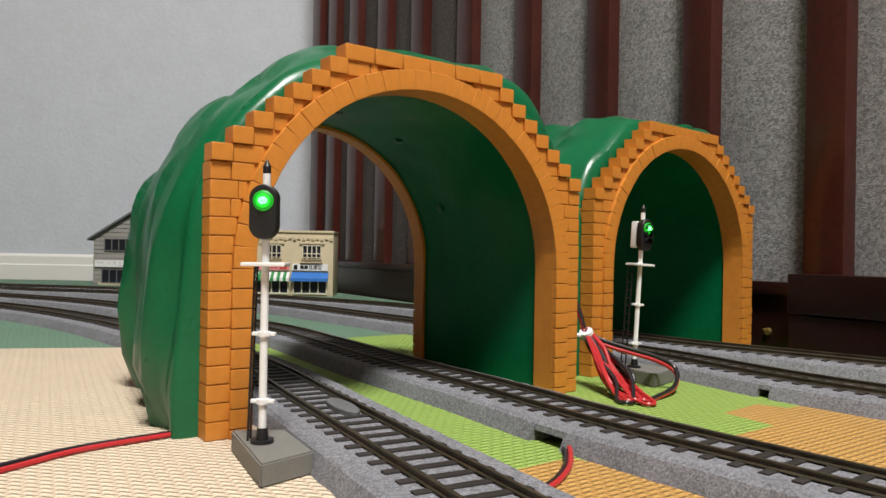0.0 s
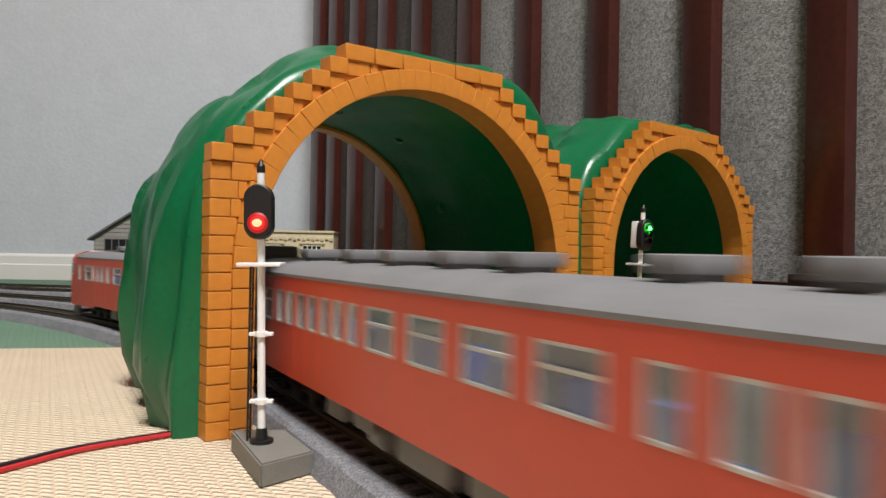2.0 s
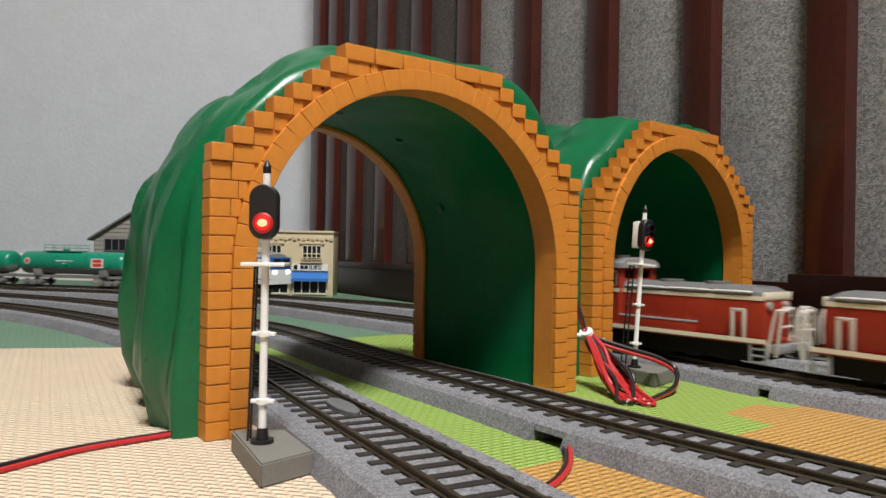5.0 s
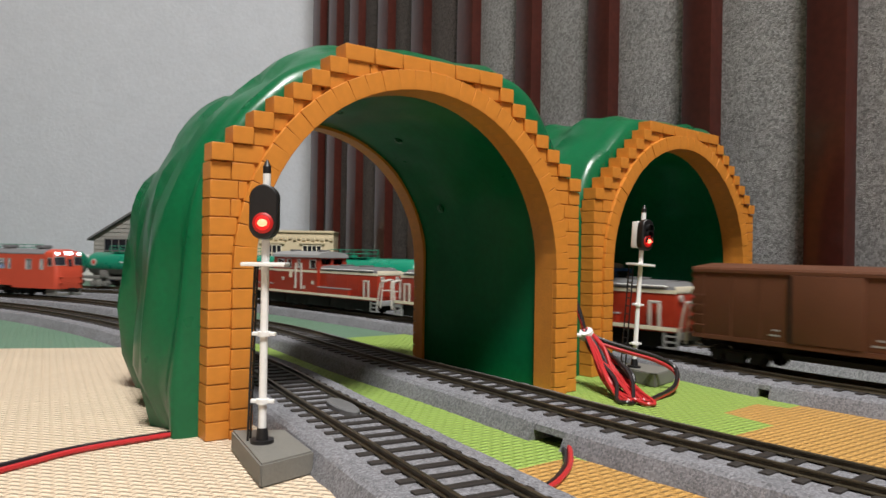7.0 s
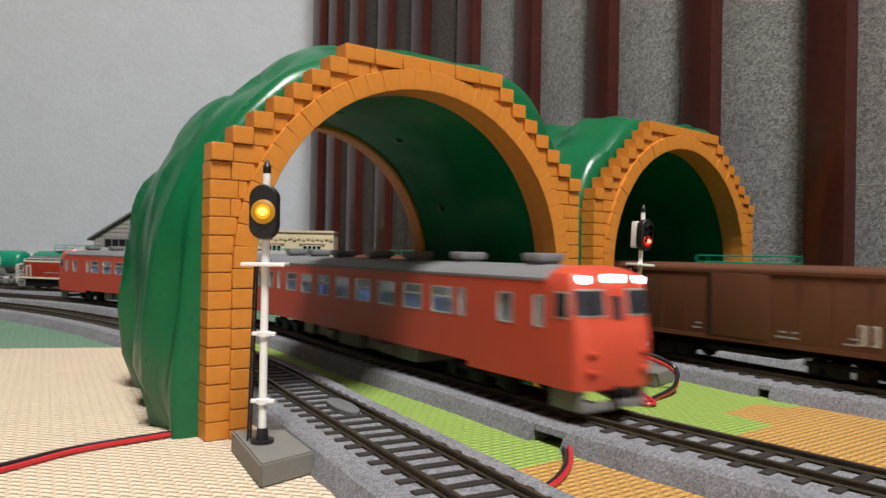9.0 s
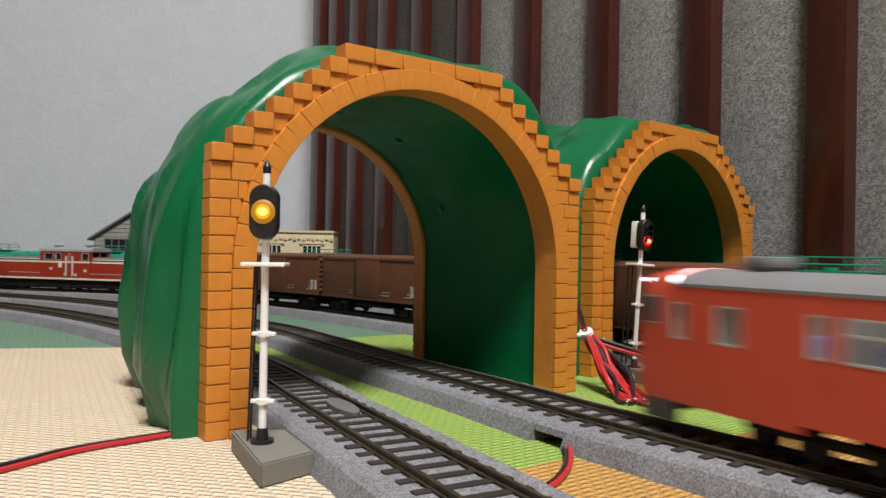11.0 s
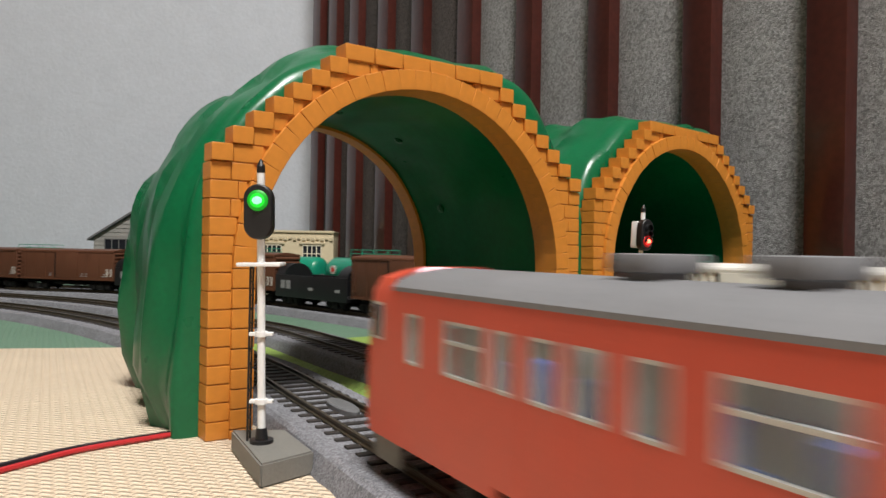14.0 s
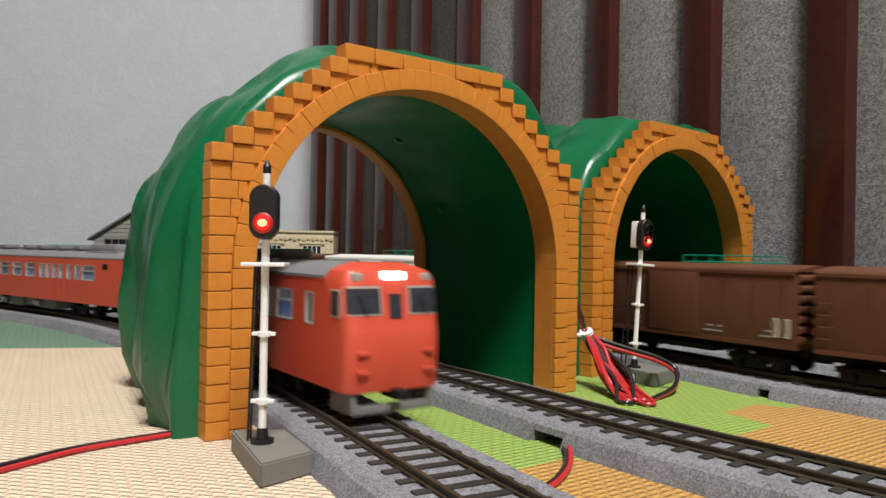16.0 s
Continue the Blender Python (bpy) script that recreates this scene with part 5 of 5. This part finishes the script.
def coil(m):
    th = thing("cable_bundle", "bundled red and black cable tied with white tape beside the tunnel", "cable", m)
    rnd = random.Random(9)
    jit = lambda a: rnd.uniform(-a, a)
    for i in range(12):
        e = (14 + jit(5), -32 + jit(8))
        pts = [(jit(1.3), 6 + jit(1.3), 27), (3.5 + jit(2), -2 + jit(2), 18 + jit(2)), (8.5 + jit(4), -16 + jit(3), 7 + jit(2)), (e[0] - 3, e[1] + 5, 1.6), (e[0], e[1], 1.2 + abs(jit(1))),
               (e[0] + 3.5, e[1] + 4, 1.6), (13 + jit(4), -15 + jit(3), 8 + jit(2.5)), (6 + jit(2), -1 + jit(2), 19 + jit(2)), (1 + jit(1), 6.5, 27.5)]
        bm = bmesh.new()
        tube(bm, pts, 0.85)
        part("strand", bm, WIRE_RED if i % 5 in (0, 2, 3) else WIRE_BLACK, th)
    for mat, k in ((WIRE_RED, 0.0), (WIRE_BLACK, 1.9)):
        bm = bmesh.new()
        tube(bm, [(0, 6, 27), (7, 4, 21 + k), (20, 3, 17 + k), (34, 3, 13 + k), (42, 1, 8 + k), (38, -10, 3 + k * 0.5), (26, -24, 1 + k * 0.3), (16, -35, 1)], 1.0)
        part("strand", bm, mat, th)
        bm = bmesh.new()
        tube(bm, [(0, 6, 27), (-2, 8, 33 + k), (-5, 11, 42 + k), (-8, 15, 48 + k)], 1.0)
        part("strand", bm, mat, th)
    bm = bmesh.new()
    m0 = Matrix.Translation((0.8, 5, 25)) @ Matrix.Rotation(radians(25), 4, "X") @ Matrix.Rotation(radians(-20), 4, "Y")
    bmesh.ops.create_cone(bm, cap_ends=True, segments=14, radius1=3.6, radius2=3.2, depth=3.6, matrix=m0)
    cyl(bm, (-2, 4, 24), (-5.5, 3, 25), 0.8, 8, 1.2)
    part("tape", bm, WHITE_PLASTIC, th, "white tape tie")
    return th


coil(at(68, 338))

track_a = railway("A", 0, 620)
track_b = railway("B", 0, 700, (155.5, 169.5))
track_c = railway("C", 0, 640, (161, 166.5))
track_d = railway("D", 0, 560)


def along(k, p):
    """The way on track k nearest to p, and the turn there."""
    q, way = LINES[k]
    s = float(way[int(np.argmin(np.hypot(q[:, 0] - p[0], q[:, 1] - p[1])))])
    d = heading(k, s)
    return s, math.atan2(d.y, d.x)


s, turn = along("A", (-33, 252))
c = on_line("A", s)
bm = bmesh.new()
rim = [(13 * math.cos(math.tau * i / 24), 3.8 * math.sin(math.tau * i / 24)) for i in range(24)]
rows = loft(bm, [[(x, y - 3.4, 6.6) for x, y in rim], [(x, y - 3.4, 8.4) for x, y in rim], [(x * 0.93, y * 0.87 - 3.4, 8.8) for x, y in rim]])
bm.faces.new(rows[-1])
plate = part("uncoupler_plate", bm, LOCO_ROOF)
plate.matrix_world = Matrix.Translation((c.x * MM, c.y * MM, 0)) @ Matrix.Rotation(turn, 4, "Z")
tagged(plate, "oval grey plastic uncoupler plate between the rails", "track part")


# ---- trains ----
def train(cars, pitches):
    """Cars from the leading end backwards, each with its distance behind the train's nose."""
    out, back = [], 0.0
    for c, p in zip(cars, pitches):
        out.append((c, back + p / 2))
        back += p
    return out


LIT_ALL[0] = False
away_train = train([railcar(True, 333.5, True, True), railcar(False, 333.5, False, True)], [337] * 2)
LIT_ALL[0] = True
coming_train = train([railcar(False, 333.5), railcar(True, 333.5)], [337] * 2)
loco = diesel_loco()
brown = boxcar()


def again(ob):
    return copy_thing(ob, Matrix())


black = gondola()
white = boxcar(REEFER_WHITE, "cream white model refrigerator car with ribbed sides", ribbed=True)
freight = train([loco, again(loco), brown, again(brown), again(brown), black, again(brown), again(black), again(brown), again(brown), white]
                + [again(brown) for _ in range(4)], [273, 273, 143.6, 143.6, 143.6, 125, 143.6, 125] + [143.6] * 7)
tank = tank_car()
tankers = train([electric_loco()] + [tank] + [again(tank) for _ in range(13)], [246] + [176] * 14)


def run(cars, k, nose, sign):
    """Keys the cars of a train along track k; nose(t) is the way of the train's nose, sign +1 along the line or -1 against it."""
    for car, back in cars:
        rows = []
        for i in range(81):
            t = i * 0.2
            s = nose(t) - sign * back
            p, q = on_line(k, s - 80.0), on_line(k, s + 80.0)
            c, d = (p + q) / 2, q - p
            rows.append((t, pose(c.x * MM, c.y * MM, RAIL_Z * MM, 0, 0, math.degrees(math.atan2(d.y, d.x)))))
        walk(car, rows)


def lamp_rows(ob, z, lit, seconds=16.0):
    """A bulb that comes forward into its hood while it is lit and lies inside the head while it is not."""
    now = lit[0][1]
    put = lambda a: pose(0, (-4.6 if a else -1.7) * MM, z * MM)
    out = [(0.0, put(now))]
    for t, a in lit[1:]:
        out += [(t - 0.04, put(now)), (t, put(a))]
        now = a
    out.append((seconds, put(now)))
    walk(ob, out)


def motions():
    run(away_train, "A", lambda t: float(np.interp(t, (0, 2.5, 3.0, 3.7, 4.0, 4.2, 13.2, 16), (-64, 825, 1010, 1280, 1396, 1478, LINES["A"][1][-1] - 106, LINES["A"][1][-1] + 888))), 1)
    run(coming_train, "B", lambda t: float(np.interp(t, (0, 6.9, 7.2, 8.1, 8.5, 9.0, 9.2, 16), (3280, 865, 765, 445, 300, 151, 92, -2250))), -1)
    run(freight, "C", lambda t: 204 + 164 * (t - 3.6), 1)
    run(tankers, "D", lambda t: float(np.interp(t, (0, 4.0, 4.2, 6.3, 6.7, 7.6, 8.3, 11.5, 16), (1796, 976, 937, 488, 390, 151, 9, -629, -1529))), -1)
    _, mast, lamps = SIGNAL_ONE
    for key, lit in (("green", [(0, True), (0.95, False), (11.7, True), (14.1, False)]), ("red", [(0, False), (0.95, True), (7.1, False), (14.1, True)]),
                     ("amber", [(0, False), (7.1, True), (11.7, False)])):
        lamp_rows(*lamps[key], lit)
    _, mast2, lamps = SIGNAL_TWO
    for key, lit in (("green", [(0, True), (4.1, False)]), ("red", [(0, False), (4.1, True)]), ("amber", [(0, False), (16.0, False)])):
        lamp_rows(*lamps[key], lit)
    still, sway = pose(0, 0, 0, 0, 0, 0), pose(0, 0, 0, 0.8, -1.0, 0)
    walk(mast, [(0, still), (0.3, still), (0.6, sway), (2.3, sway), (2.8, still), (13.4, still), (13.9, sway), (15.6, sway), (16, still)])
    lean, lean2 = pose(0, 0, 0, 0, 3.6, 32), pose(0, 0, 0, 0, 4.4, 32)
    walk(mast2, [(0, lean), (3.3, lean), (3.9, lean2), (6.5, lean2), (7.4, lean), (16, lean)])


motions()
